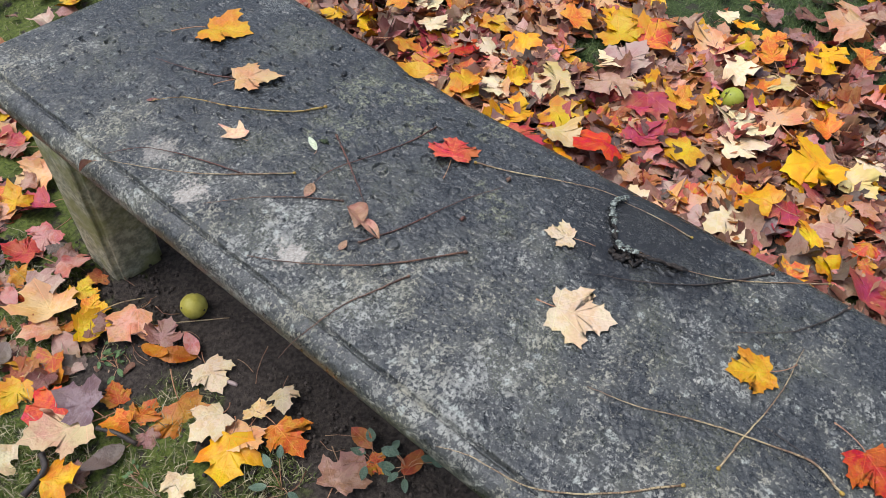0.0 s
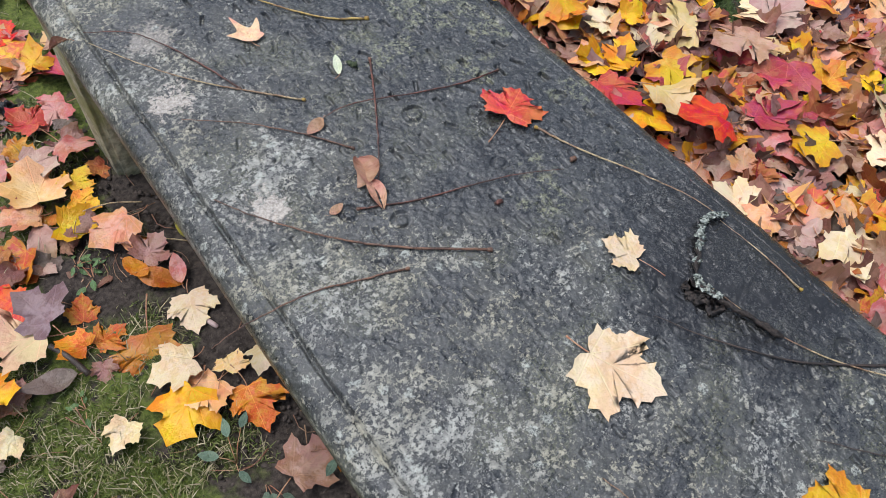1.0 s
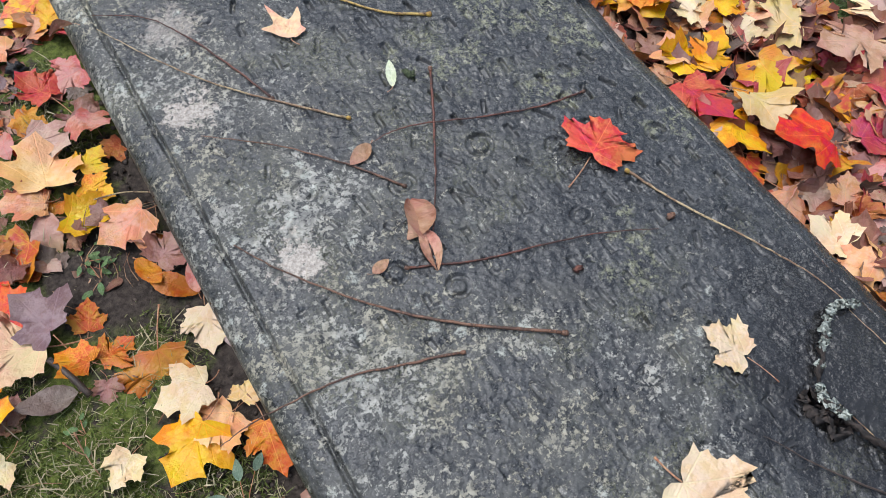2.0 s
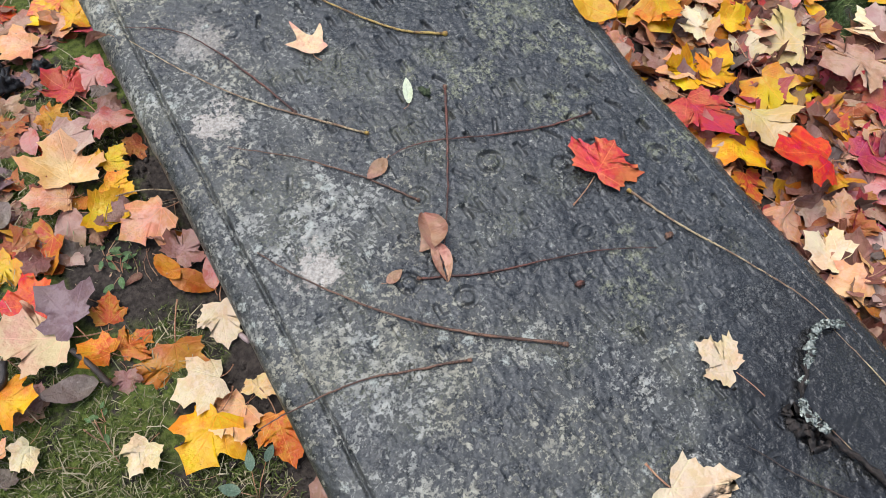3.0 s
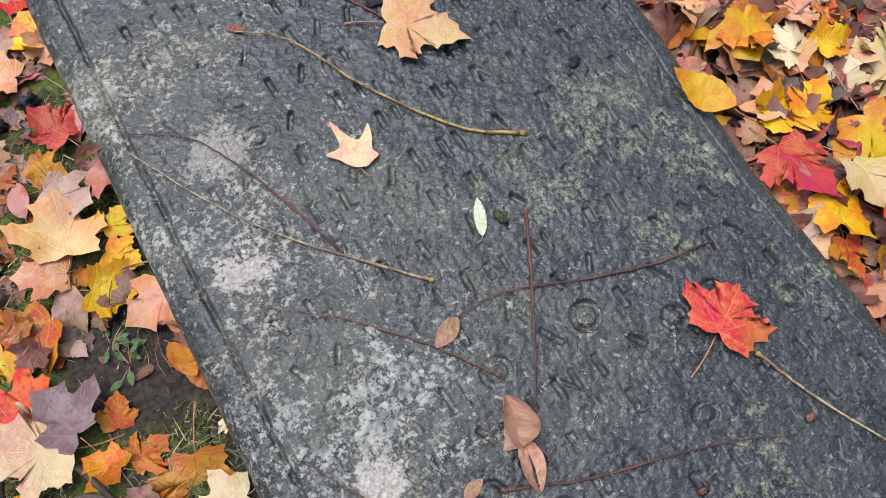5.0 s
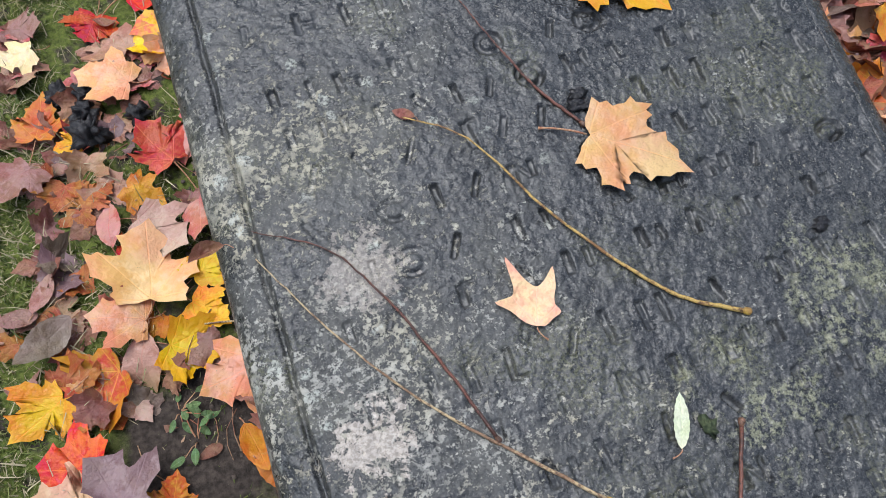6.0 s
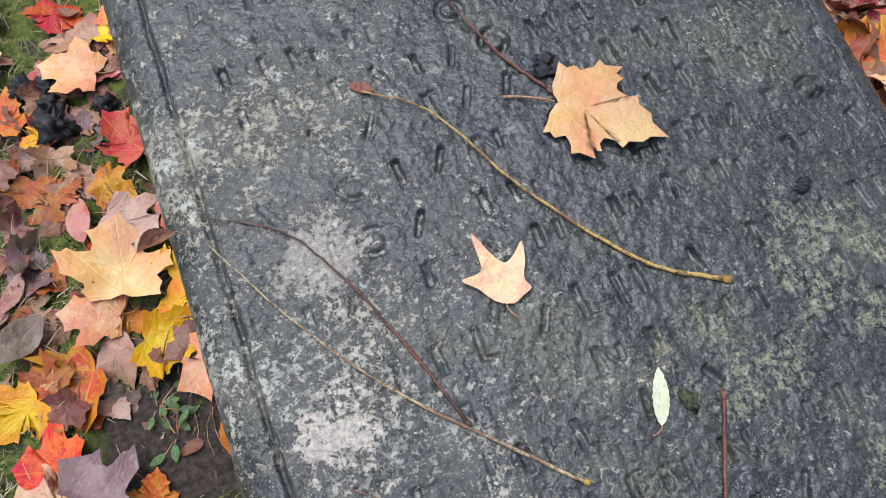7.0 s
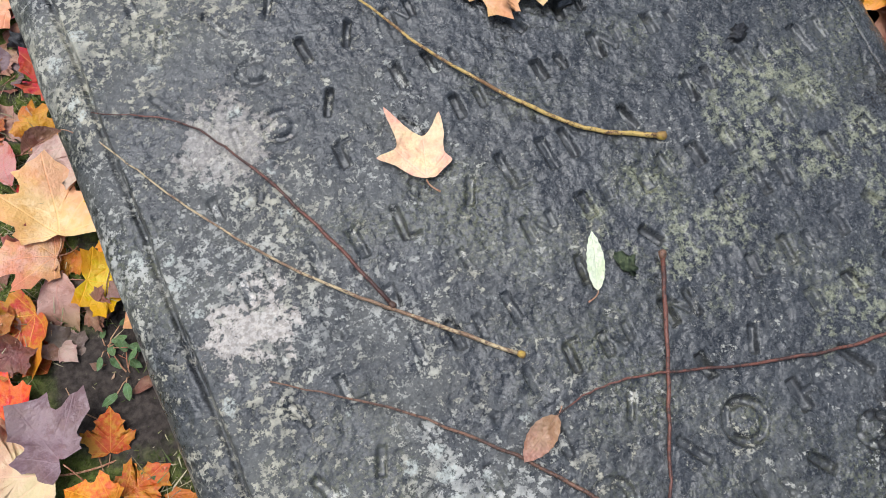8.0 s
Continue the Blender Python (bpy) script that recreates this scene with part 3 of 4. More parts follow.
def outline(kind, rng, curly=True, habit=None):
    if kind == "young":
        return [tuple(q) for q in bend(YOUNG + YOUNG[:1], 3)][:-1]
    if kind == "maple":
        n = len(HALF) - 1
        right = [(x * rng.uniform(0.95, 1.05), y + rng.uniform(-0.014, 0.014)) for x, y in HALF]
        left = [(-x * rng.uniform(0.95, 1.05), y + rng.uniform(-0.014, 0.014)) for x, y in HALF[1:-1]]
        line = right + left[::-1]
        blunt = rng.choice((0.0, 0.15, 0.3, 0.45)) if curly else 0.05
        tips = {0, n} | {k for t in TIPS for k in (t, 2 * n - t)}
        line = [tuple(c * 0.86 + 0.07 * (a + b) for c, a, b in zip(p, line[i - 1], line[(i + 1) % len(line)])) if i in tips else tuple(c * (1 - blunt) + blunt * 0.5 * (a + b) for c, a, b in zip(p, line[i - 1], line[(i + 1) % len(line)])) for i, p in enumerate(line)]
        return lobed(line, rng, habit or rng.choice(sorted(HABITS)), 0.45 if habit else rng.choice((0.3, 0.45, 0.65)))
    n = 15
    wide = 0.14 if kind == 'lance' else rng.uniform(0.21, 0.27)
    right = [(wide * math.sin(math.pi * (i / n) ** 0.85) ** 0.8 + (0.012 if i % 2 and 0 < i < n else 0), i / n) for i in range(n + 1)]
    return right + [(-x, y) for x, y in right[1:-1]][::-1]


def blade(kind, rng, curl, rings=(0.34, 0.68, 1.0), habit=None):
    """Vertices, faces and plan of one leaf blade, base at 0, tip at y = 1; it lies on z = 0."""
    line = outline(kind, rng, curl > 0.45, habit)
    mid = (0.0, 0.28) if kind in ("maple", "young") else (0.0, 0.45)
    plan, faces, m = [mid], [], len(line)
    for r in rings:
        plan += [(mid[0] + (x - mid[0]) * r, mid[1] + (y - mid[1]) * r) for x, y in line]
    for k in range(m):
        faces.append((0, 1 + k, 1 + (k + 1) % m))
    for ringno in range(len(rings) - 1):
        a, b = 1 + ringno * m, 1 + (ringno + 1) * m
        faces += [(a + k, b + k, b + (k + 1) % m, a + (k + 1) % m) for k in range(m)]
    cup, arch, roll = rng.uniform(-0.5, 0.9) * curl, rng.uniform(-0.5, 0.8) * curl, rng.uniform(-0.8, 0.8) * curl
    ph, wave = [rng.uniform(0, 6.28) for _ in range(3)], rng.uniform(0.03, 0.075) * (0.4 + curl)
    verts = []
    for x, y in plan:
        a = math.atan2(x, y + 0.05)
        r = math.hypot(x, y - 0.3)
        z = cup * x * x + arch * (y - 0.4) ** 2 + roll * x * (y - 0.3) + wave * r * math.sin(3 * a + ph[0]) * 1.6 + wave * 0.8 * math.sin(7 * x + ph[1]) * math.sin(6 * y + ph[2])
        z += 0.05 * abs(math.sin(a * 2.1)) * min(r, 0.4)
        if kind == "folded":
            z += 1.1 * abs(x) * (0.4 + y)
            x *= 0.78
        verts.append([x, y, z])
    low = min(v[2] for v in verts)
    for v in verts:
        v[2] -= low
    return verts, faces, plan


def with_plan(me, plan):
    layer = me.uv_layers.new(name="plan")
    loops = np.empty(len(me.loops), np.int32)
    me.loops.foreach_get("vertex_index", loops)
    layer.data.foreach_set("uv", np.asarray(plan, np.float32)[loops].ravel())
    return me


def stem_mesh(rng, z0, long):
    pts, rad = [], []
    side = rng.uniform(-0.25, 0.25)
    for i in range(7):
        t = i / 6
        pts.append((side * t * t, -long * t, max(z0 * (1 - t) ** 1.5, 0.014) + 0.02 * math.sin(3 * t)))
        rad.append(0.011 if i < 6 else 0.018)
    return mesh_from("stem", *tube(pts, rad, 6), STEM)


BLADES = {}
for kind, count, curls in (("maple", 24, (0.08, 1.25)), ("oval", 6, (0.2, 0.9)), ("lance", 2, (0.2, 0.4)), ("young", 2, (0.1, 0.2)), ("folded", 3, (0.3, 0.6))):
    for i in range(count):
        r = random.Random(100 + 17 * i + len(kind))
        verts, faces, plan = blade(kind, r, curls[0] + (curls[1] - curls[0]) * i / max(1, count - 1))
        me = with_plan(mesh_from("blade", verts, faces, LEAF["tan"]), plan)
        BLADES.setdefault(kind, []).append((me, stem_mesh(r, verts[1][2], r.uniform(0.3, 0.75) if kind == "maple" else 0.18)))

WORDS = {"gold": "golden", "yellow": "bright yellow", "butter": "pale buttery yellow", "cream": "pale cream", "apricot": "pale apricot", "peach": "faded peach",
         "pale": "pale pinkish", "orange": "orange", "coral": "coral orange", "scarlet": "scarlet", "red": "bright red", "crimson": "deep crimson", "pink": "dull pink",
         "mauve": "brownish mauve", "tan": "dry tan", "rust": "rust-brown", "brown": "curled brown", "cinnamon": "cinnamon-brown", "blush": "pale blushing peach", "umber": "grey-brown", "ochre": "ochre", "plum": "dull purple", "sage": "pale green"}
picker = random.Random(42)


def fallen(kind, x, y, z, turn, size, tone, flat, where):
    choice = BLADES[kind]
    me, stem = choice[picker.randrange(len(choice) // 3 if flat and kind == 'maple' else len(choice))]
    name = "maple_leaf" if kind in ("maple", "young") else "leaf"
    thing = tagged(new(name), f"{WORDS[tone]} fallen {'maple leaf' if kind in ('maple', 'young') else 'oval leaf'} {where}", "leaf", "fallen leaves")
    thing.matrix_basis = pose(x, y, z, *((0, 0) if flat else (picker.uniform(-15, 15), picker.uniform(-15, 15))), turn) @ Matrix.Diagonal((size, size, size, 1))
    for pname, pm, mat in (("blade", me, LEAF[tone]), ("stem", stem, None)):
        ob = new(pname, pm)
        ob.parent = thing
        if mat:
            ob.material_slots[0].link = "OBJECT"
            ob.material_slots[0].material = mat
    return thing


def slab_leaf(kind, x, y, turn, size, tone, habit=None, seed=1, curl=0.3):
    """A leaf on the slab; with a habit it gets a blade of its own."""
    thing = fallen(kind, x, y, TOP + 0.0022, turn, size, tone, True, "lying on the wet stone slab")
    if habit:
        rng = random.Random(seed)
        verts, faces, plan = blade(kind, rng, curl, (0.2, 0.4, 0.6, 0.8, 1.0), habit)
        own = with_plan(mesh_from("blade", verts, faces, LEAF[tone]), plan)
        for ob in thing.children:
            if ob.name.startswith("blade"):
                ob.data = own
    return thing


def ground_leaf(kind, x, y, turn, size, tone, lift=0.042):
    lift = 0.011 if x < 0 else lift
    where = "on moss and soil" if x < 0 else "on the leaf litter"
    return fallen(kind, x, y, float(ground_z(x, y)) + lift + picker.uniform(0, 0.008), turn, size * (1.12 if kind == "maple" else 1.05), tone, False, where)


# leaves and scraps lying on the slab
slab_leaf("maple", 0.154, 0.573, -146, 0.118, "gold", "lopsided", 3)
slab_leaf("maple", 0.060, 0.354, -126, 0.104, "apricot", "long", 5, 0.2)
slab_leaf("young", -0.067, 0.184, -22, 0.062, "blush", "even", 2, 0.2)
slab_leaf("maple", 0.176, -0.191, -62, 0.082, "red", "squat", 8, 0.45)
slab_leaf("maple", 0.157, -0.508, 20, 0.060, "cream", "swept", 6, 0.2)
slab_leaf("maple", -0.006, -0.571, -158, 0.112, "cream", "even", 12, 0.12)
slab_leaf("maple", 0.115, -0.919, 39, 0.078, "gold", "even", 12, 0.3)
slab_leaf("maple", 0.071, -1.091, 141, 0.085, "scarlet", "even", 9, 0.3)
slab_leaf("oval", 0.388, 0.030, 27, 0.092, "gold")
slab_leaf("oval", -0.065, -0.028, 114, 0.043, "cinnamon")
slab_leaf("oval", -0.158, -0.191, -76, 0.027, "cinnamon")
slab_leaf("lance", 0.012, 0.041, -25, 0.050, "sage")
slab_leaf("oval", -0.100, 0.428, 58, 0.024, "brown")
slab_leaf("folded", -0.313, 0.350, 100, 0.036, "brown")
# leaves on the grass and soil
ground_leaf("maple", -0.612, 1.109, -16, 0.052, "pink")
ground_leaf("maple", -0.590, 1.070, 99, 0.056, "cream")
ground_leaf("maple", -0.471, 1.131, 153, 0.074, "scarlet")
ground_leaf("maple", -0.428, 1.026, 51, 0.086, "tan")
ground_leaf("maple", -0.362, 1.019, 72, 0.074, "pink")
ground_leaf("maple", -0.440, 0.954, 69, 0.090, "apricot")
ground_leaf("maple", -0.309, 0.805, 90, 0.096, "pink")
ground_leaf("maple", -0.303, 1.072, 92, 0.095, "coral")
ground_leaf("maple", -0.401, 0.763, 31, 0.094, "red")
ground_leaf("maple", -0.614, 0.878, -16, 0.078, "orange")
ground_leaf("maple", -0.537, 0.857, 100, 0.052, "gold")
ground_leaf("maple", -0.618, 0.810, 124, 0.071, "mauve")
ground_leaf("oval", -0.568, 0.804, 74, 0.042, "mauve")
ground_leaf("maple", -0.580, 0.774, 152, 0.057, "rust")
ground_leaf("maple", -0.567, 0.739, -74, 0.058, "rust")
ground_leaf("maple", -0.564, 0.718, 168, 0.045, "rust")
ground_leaf("maple", -0.485, 0.736, -129, 0.066, "ochre")
ground_leaf("oval", -0.522, 0.628, -3, 0.084, "pink")
ground_leaf("maple", -0.470, 0.658, -139, 0.083, "pale")
ground_leaf("maple", -0.487, 0.622, 93, 0.039, "scarlet")
ground_leaf("maple", -0.484, 0.516, -9, 0.120, "apricot")
ground_leaf("maple", -0.418, 0.534, -59, 0.063, "yellow")
ground_leaf("maple", -0.427, 0.500, -139, 0.065, "gold")
ground_leaf("maple", -0.500, 0.490, 77, 0.081, "peach")
ground_leaf("oval", -0.498, 0.469, 158, 0.116, "tan")
ground_leaf("maple", -0.474, 0.439, -123, 0.084, "yellow")
ground_leaf("maple", -0.489, 0.397, -111, 0.044, "brown")
ground_leaf("oval", -0.396, 0.282, -167, 0.081, "ochre")
ground_leaf("maple", -0.552, 0.425, 110, 0.097, "coral")
ground_leaf("maple", -0.632, 0.413, 118, 0.088, "gold")
ground_leaf("oval", -0.604, 0.525, 127, 0.100, "umber")
ground_leaf("oval", -0.652, 0.553, 94, 0.061, "mauve")
ground_leaf("oval", -0.658, 0.553, -27, 0.070, "mauve")
ground_leaf("oval", -0.627, 0.560, 152, 0.075, "rust")
ground_leaf("maple", -0.375, 0.659, -149, 0.075, "pink")
ground_leaf("maple", -0.339, 0.365, 98, 0.089, "peach")
ground_leaf("maple", -0.368, 0.261, -67, 0.070, "mauve")
ground_leaf("oval", -0.391, 0.233, -137, 0.091, "ochre")
ground_leaf("oval", -0.328, 0.162, -16, 0.068, "pink")
ground_leaf("maple", -0.329, 0.135, 163, 0.086, "cream")
ground_leaf("maple", -0.434, 0.097, 158, 0.116, "ochre")
ground_leaf("maple", -0.528, 0.194, -22, 0.056, "orange")
ground_leaf("maple", -0.532, 0.132, -75, 0.065, "orange")
ground_leaf("maple", -0.543, 0.129, 47, 0.060, "orange")
ground_leaf("maple", -0.573, 0.208, 14, 0.092, "plum")
ground_leaf("maple", -0.609, 0.291, 72, 0.089, "scarlet")
ground_leaf("maple", -0.603, 0.198, 65, 0.122, "blush")
ground_leaf("oval", -0.582, 0.091, 81, 0.097, "umber")
ground_leaf("maple", -0.533, 0.090, 157, 0.041, "mauve")
ground_leaf("maple", -0.391, -0.011, 87, 0.086, "cream")
ground_leaf("maple", -0.413, -0.075, 122, 0.097, "gold")
ground_leaf("maple", -0.376, -0.078, 106, 0.085, "apricot")
ground_leaf("maple", -0.335, -0.122, 171, 0.087, "orange")
ground_leaf("maple", -0.356, -0.070, -57, 0.051, "butter")
ground_leaf("maple", -0.545, -0.057, 123, 0.057, "cream")
ground_leaf("maple", -0.742, 0.141, -122, 0.070, "gold")
ground_leaf("maple", -0.700, 0.106, -49, 0.045, "mauve")
ground_leaf("maple", -0.717, 0.043, 118, 0.048, "cream")
ground_leaf("maple", -0.756, 0.056, 79, 0.040, "peach")
ground_leaf("maple", -0.123, 1.253, 6, 0.057, "yellow")
ground_leaf("maple", -0.166, 1.203, 43, 0.077, "tan")
ground_leaf("maple", -0.171, 1.058, 75, 0.122, "apricot")
ground_leaf("maple", -0.260, 0.929, 74, 0.095, "crimson")
ground_leaf("maple", -0.364, -0.332, -76, 0.107, "mauve")
ground_leaf("oval", -0.236, -0.327, -10, 0.076, "rust")
ground_leaf("maple", -0.259, -0.338, -171, 0.047, "coral")
ground_leaf("oval", -0.238, -0.422, -79, 0.080, "rust")
ground_leaf("maple", -0.258, -0.066, 138, 0.062, "cream")
ground_leaf("maple", -0.466, 1.245, -100, 0.083, "tan")
ground_leaf("maple", -0.407, 1.167, -70, 0.112, "scarlet")
ground_leaf("maple", -0.803, 0.278, -98, 0.061, "cream")
ground_leaf("maple", -0.205, 1.371, -98, 0.070, "tan")
ground_leaf("maple", -0.150, 1.408, -74, 0.069, "yellow")
ground_leaf("maple", -0.254, 1.318, -120, 0.064, "tan")
ground_leaf("maple", -0.342, 1.155, -89, 0.052, "pink")
ground_leaf("maple", 0.304, 1.407, -44, 0.170, "tan")
# leaves on the thick litter
ground_leaf("maple", 0.924, 0.877, 26, 0.078, "yellow")
ground_leaf("maple", 0.945, 0.818, -137, 0.075, "yellow")
ground_leaf("maple", 0.898, 0.449, -50, 0.103, "coral")
ground_leaf("maple", 0.859, 0.431, 26, 0.094, "orange")
ground_leaf("maple", 1.075, 0.621, -119, 0.091, "cream")
ground_leaf("maple", 0.937, 0.316, -58, 0.092, "coral")
ground_leaf("maple", 0.920, 0.267, 72, 0.102, "orange")
ground_leaf("maple", 0.941, 0.170, -5, 0.081, "cream")
ground_leaf("maple", 1.358, 0.234, -52, 0.093, "apricot")
ground_leaf("maple", 1.469, 0.243, -106, 0.096, "orange")
ground_leaf("maple", 1.280, 0.309, 114, 0.102, "gold")
ground_leaf("maple", 1.474, 0.026, -54, 0.122, "yellow")
ground_leaf("maple", 1.517, -0.039, -109, 0.134, "coral")
ground_leaf("maple", 1.146, 0.029, 41, 0.139, "butter")
ground_leaf("maple", 1.332, -0.043, -98, 0.146, "pale")
ground_leaf("maple", 1.261, -0.097, 70, 0.143, "tan")
ground_leaf("maple", 1.318, -0.181, -122, 0.094, "yellow")
ground_leaf("maple", 1.262, -0.191, 125, 0.128, "crimson")
ground_leaf("maple", 0.982, 0.019, 174, 0.133, "gold")
ground_leaf("maple", 1.009, -0.136, -138, 0.101, "coral")
ground_leaf("maple", 1.273, -0.303, -80, 0.084, "orange")
ground_leaf("maple", 0.864, -0.057, 177, 0.104, "butter")
ground_leaf("maple", 0.907, -0.252, 55, 0.118, "scarlet")
ground_leaf("maple", 1.010, -0.270, -112, 0.118, "crimson")
ground_leaf("maple", 1.109, -0.430, 66, 0.099, "gold")
ground_leaf("maple", 1.273, -0.513, -77, 0.145, "cream")
ground_leaf("maple", 1.174, -0.509, -138, 0.132, "cream")
ground_leaf("maple", 1.416, -0.599, -47, 0.151, "peach")
ground_leaf("maple", 1.315, -0.794, 48, 0.163, "yellow")
ground_leaf("maple", 1.314, -0.843, 154, 0.109, "butter")
ground_leaf("maple", 1.019, -0.736, -6, 0.106, "gold")
ground_leaf("maple", 0.885, -0.543, -57, 0.083, "coral")
ground_leaf("maple", 0.992, -0.873, 43, 0.075, "yellow")
ground_leaf("maple", 1.133, -0.837, -81, 0.099, "pink")
ground_leaf("maple", 1.071, -0.885, -139, 0.089, "tan")
ground_leaf("maple", 1.166, -0.919, -127, 0.088, "peach")
ground_leaf("maple", 0.850, -1.047, -91, 0.107, "crimson")
ground_leaf("maple", 1.749, -0.446, -49, 0.096, "orange")
ground_leaf("maple", 1.805, -0.324, 70, 0.085, "yellow")
ground_leaf("maple", 1.773, -0.237, -66, 0.084, "peach")
ground_leaf("maple", 1.575, -0.330, -155, 0.101, "cream")
ground_leaf("maple", 1.940, -0.696, -67, 0.098, "orange")
ground_leaf("maple", 2.155, -0.624, 1, 0.128, "peach")
ground_leaf("maple", 1.768, -0.591, -104, 0.107, "gold")
ground_leaf("maple", 0.788, -0.437, 24, 0.089, "cream")
ground_leaf("maple", 0.798, -0.491, 77, 0.087, "apricot")
ground_leaf("maple", 0.747, -0.278, 166, 0.076, "peach")
ground_leaf("maple", 0.757, -0.171, 154, 0.083, "coral")
ground_leaf("maple", 0.775, -0.088, 175, 0.101, "gold")
ground_leaf("maple", 0.762, 0.037, 176, 0.124, "red")
ground_leaf("maple", 0.858, 0.117, 122, 0.095, "yellow")
ground_leaf("maple", 0.857, 0.066, -65, 0.086, "gold")
ground_leaf("maple", 0.826, 0.361, 35, 0.068, "apricot")
ground_leaf("maple", 0.900, 0.324, 155, 0.103, "gold")
ground_leaf("maple", 0.998, 0.193, 49, 0.081, "cream")
ground_leaf("maple", 1.012, 0.179, -87, 0.062, "yellow")
ground_leaf("maple", 1.009, 0.252, -50, 0.079, "peach")
ground_leaf("maple", 0.940, 0.355, -117, 0.078, "coral")
ground_leaf("maple", 1.069, 0.234, -64, 0.068, "coral")
ground_leaf("maple", 1.341, -0.068, -23, 0.112, "cream")
ground_leaf("maple", 1.278, -0.086, 138, 0.102, "butter")
ground_leaf("maple", 1.149, -0.206, -100, 0.082, "crimson")
ground_leaf("maple", 0.848, -0.368, -49, 0.068, "peach")
ground_leaf("maple", 1.043, 0.453, -155, 0.101, "scarlet")
ground_leaf("maple", 1.671, 0.106, 94, 0.153, "yellow")
ground_leaf("maple", 1.653, 0.137, 134, 0.103, "yellow")
ground_leaf("maple", 1.670, 0.035, 177, 0.126, "coral")
ground_leaf("maple", 1.753, -0.075, -164, 0.098, "tan")
ground_leaf("maple", 1.886, -0.178, -111, 0.078, "cream")
ground_leaf("maple", 1.902, -0.231, 176, 0.087, "yellow")
ground_leaf("maple", 1.846, -0.379, -118, 0.086, "orange")
ground_leaf("maple", 1.646, -0.255, -80, 0.131, "apricot")
ground_leaf("maple", 1.632, -0.566, -12, 0.118, "butter")
ground_leaf("maple", 1.888, -0.563, -120, 0.109, "gold")
ground_leaf("maple", 2.092, -0.764, -33, 0.071, "cream")
ground_leaf("maple", 2.241, -0.600, -40, 0.135, "peach")
ground_leaf("maple", 2.310, -0.624, 132, 0.097, "tan")
ground_leaf("maple", 2.349, -0.444, -44, 0.076, "orange")
ground_leaf("maple", 2.081, -0.097, -89, 0.062, "yellow")
ground_leaf("maple", 1.481, -0.740, -15, 0.086, "orange")
ground_leaf("maple", 1.399, -0.860, -136, 0.093, "cream")
ground_leaf("maple", 0.907, -0.608, 154, 0.114, "cream")
ground_leaf("maple", 1.005, 1.037, -30, 0.087, "yellow")
ground_leaf("maple", 1.053, 0.904, -38, 0.080, "yellow")
ground_leaf("maple", 1.303, 0.732, -67, 0.111, "peach")
ground_leaf("maple", 1.229, 0.669, 18, 0.093, "cream")
ground_leaf("maple", 1.151, 0.788, 127, 0.071, "orange")
ground_leaf("maple", 1.222, 0.429, -89, 0.081, "gold")
ground_leaf("maple", 1.508, 0.367, 154, 0.084, "peach")
ground_leaf("maple", 1.650, 0.278, 32, 0.093, "orange")
ground_leaf("maple", 0.921, 0.625, -155, 0.099, "orange")
ground_leaf("maple", 1.433, 0.653, 24, 0.075, "tan")
ground_leaf("maple", 1.818, 0.315, 83, 0.110, "tan")
ground_leaf("maple", 1.600, 0.569, 164, 0.094, "peach")
ground_leaf("maple", 1.168, 1.009, -69, 0.074, "tan")
ground_leaf("maple", 1.117, -0.718, 180, 0.071, "tan")
ground_leaf("maple", 1.078, -1.010, -146, 0.081, "tan")
ground_leaf("maple", 1.581, -0.779, -83, 0.096, "mauve")
ground_leaf("maple", 1.722, -0.771, -167, 0.097, "pink")
ground_leaf("maple", 1.713, -0.751, 42, 0.091, "rust")
ground_leaf("maple", 1.955, -0.446, 118, 0.079, "mauve")
ground_leaf("maple", 0.342, 1.859, -25, 0.111, "orange")
ground_leaf("maple", 0.230, 2.024, -106, 0.094, "tan")
ground_leaf("maple", 0.149, 1.948, -19, 0.092, "umber")


# ---- twigs on the slab ----
def twig(tone, radius, points):
    rng = random.Random(int(1000 * (points[0][0] + 2 * points[0][1] + 5)))
    radius *= 0.92
    line = bend([(x, y, TOP + radius + 0.0015) for x, y in points], 7)
    line = [(p[0] + rng.uniform(-0.0007, 0.0007), p[1] + rng.uniform(-0.0007, 0.0007), p[2] + 0.001 * math.sin(5 * i / len(line))) for i, p in enumerate(line)]
    m = len(line)
    radii = [radius * (0.34 + 0.72 * i / m) * rng.uniform(0.92, 1.1) for i in range(m)]
    thing = tagged(new("twig"), f"thin bent {'yellowish' if tone in ('ochre', 'straw') else 'dark brown'} leaf stalk lying on the slab", "twig", "twigs on the slab")
    part("stalk", mesh_from("stalk", *tube(line, radii, 7), WOOD[tone]), None, thing)
    end, before = Vector(line[-1]), Vector(line[-3])
    along = (end - before).normalized()
    knob = [end - along * radius, end + along * radius * 0.6, end + along * radius * 2.2, end + along * radius * 3.0]
    part("knob", mesh_from("knob", *tube(knob, [radius * 1.0, radius * 1.7, radius * 1.8, radius * 0.9], 8), KNOB if tone in ("ochre", "straw") else WOOD["brown"]), None, thing)


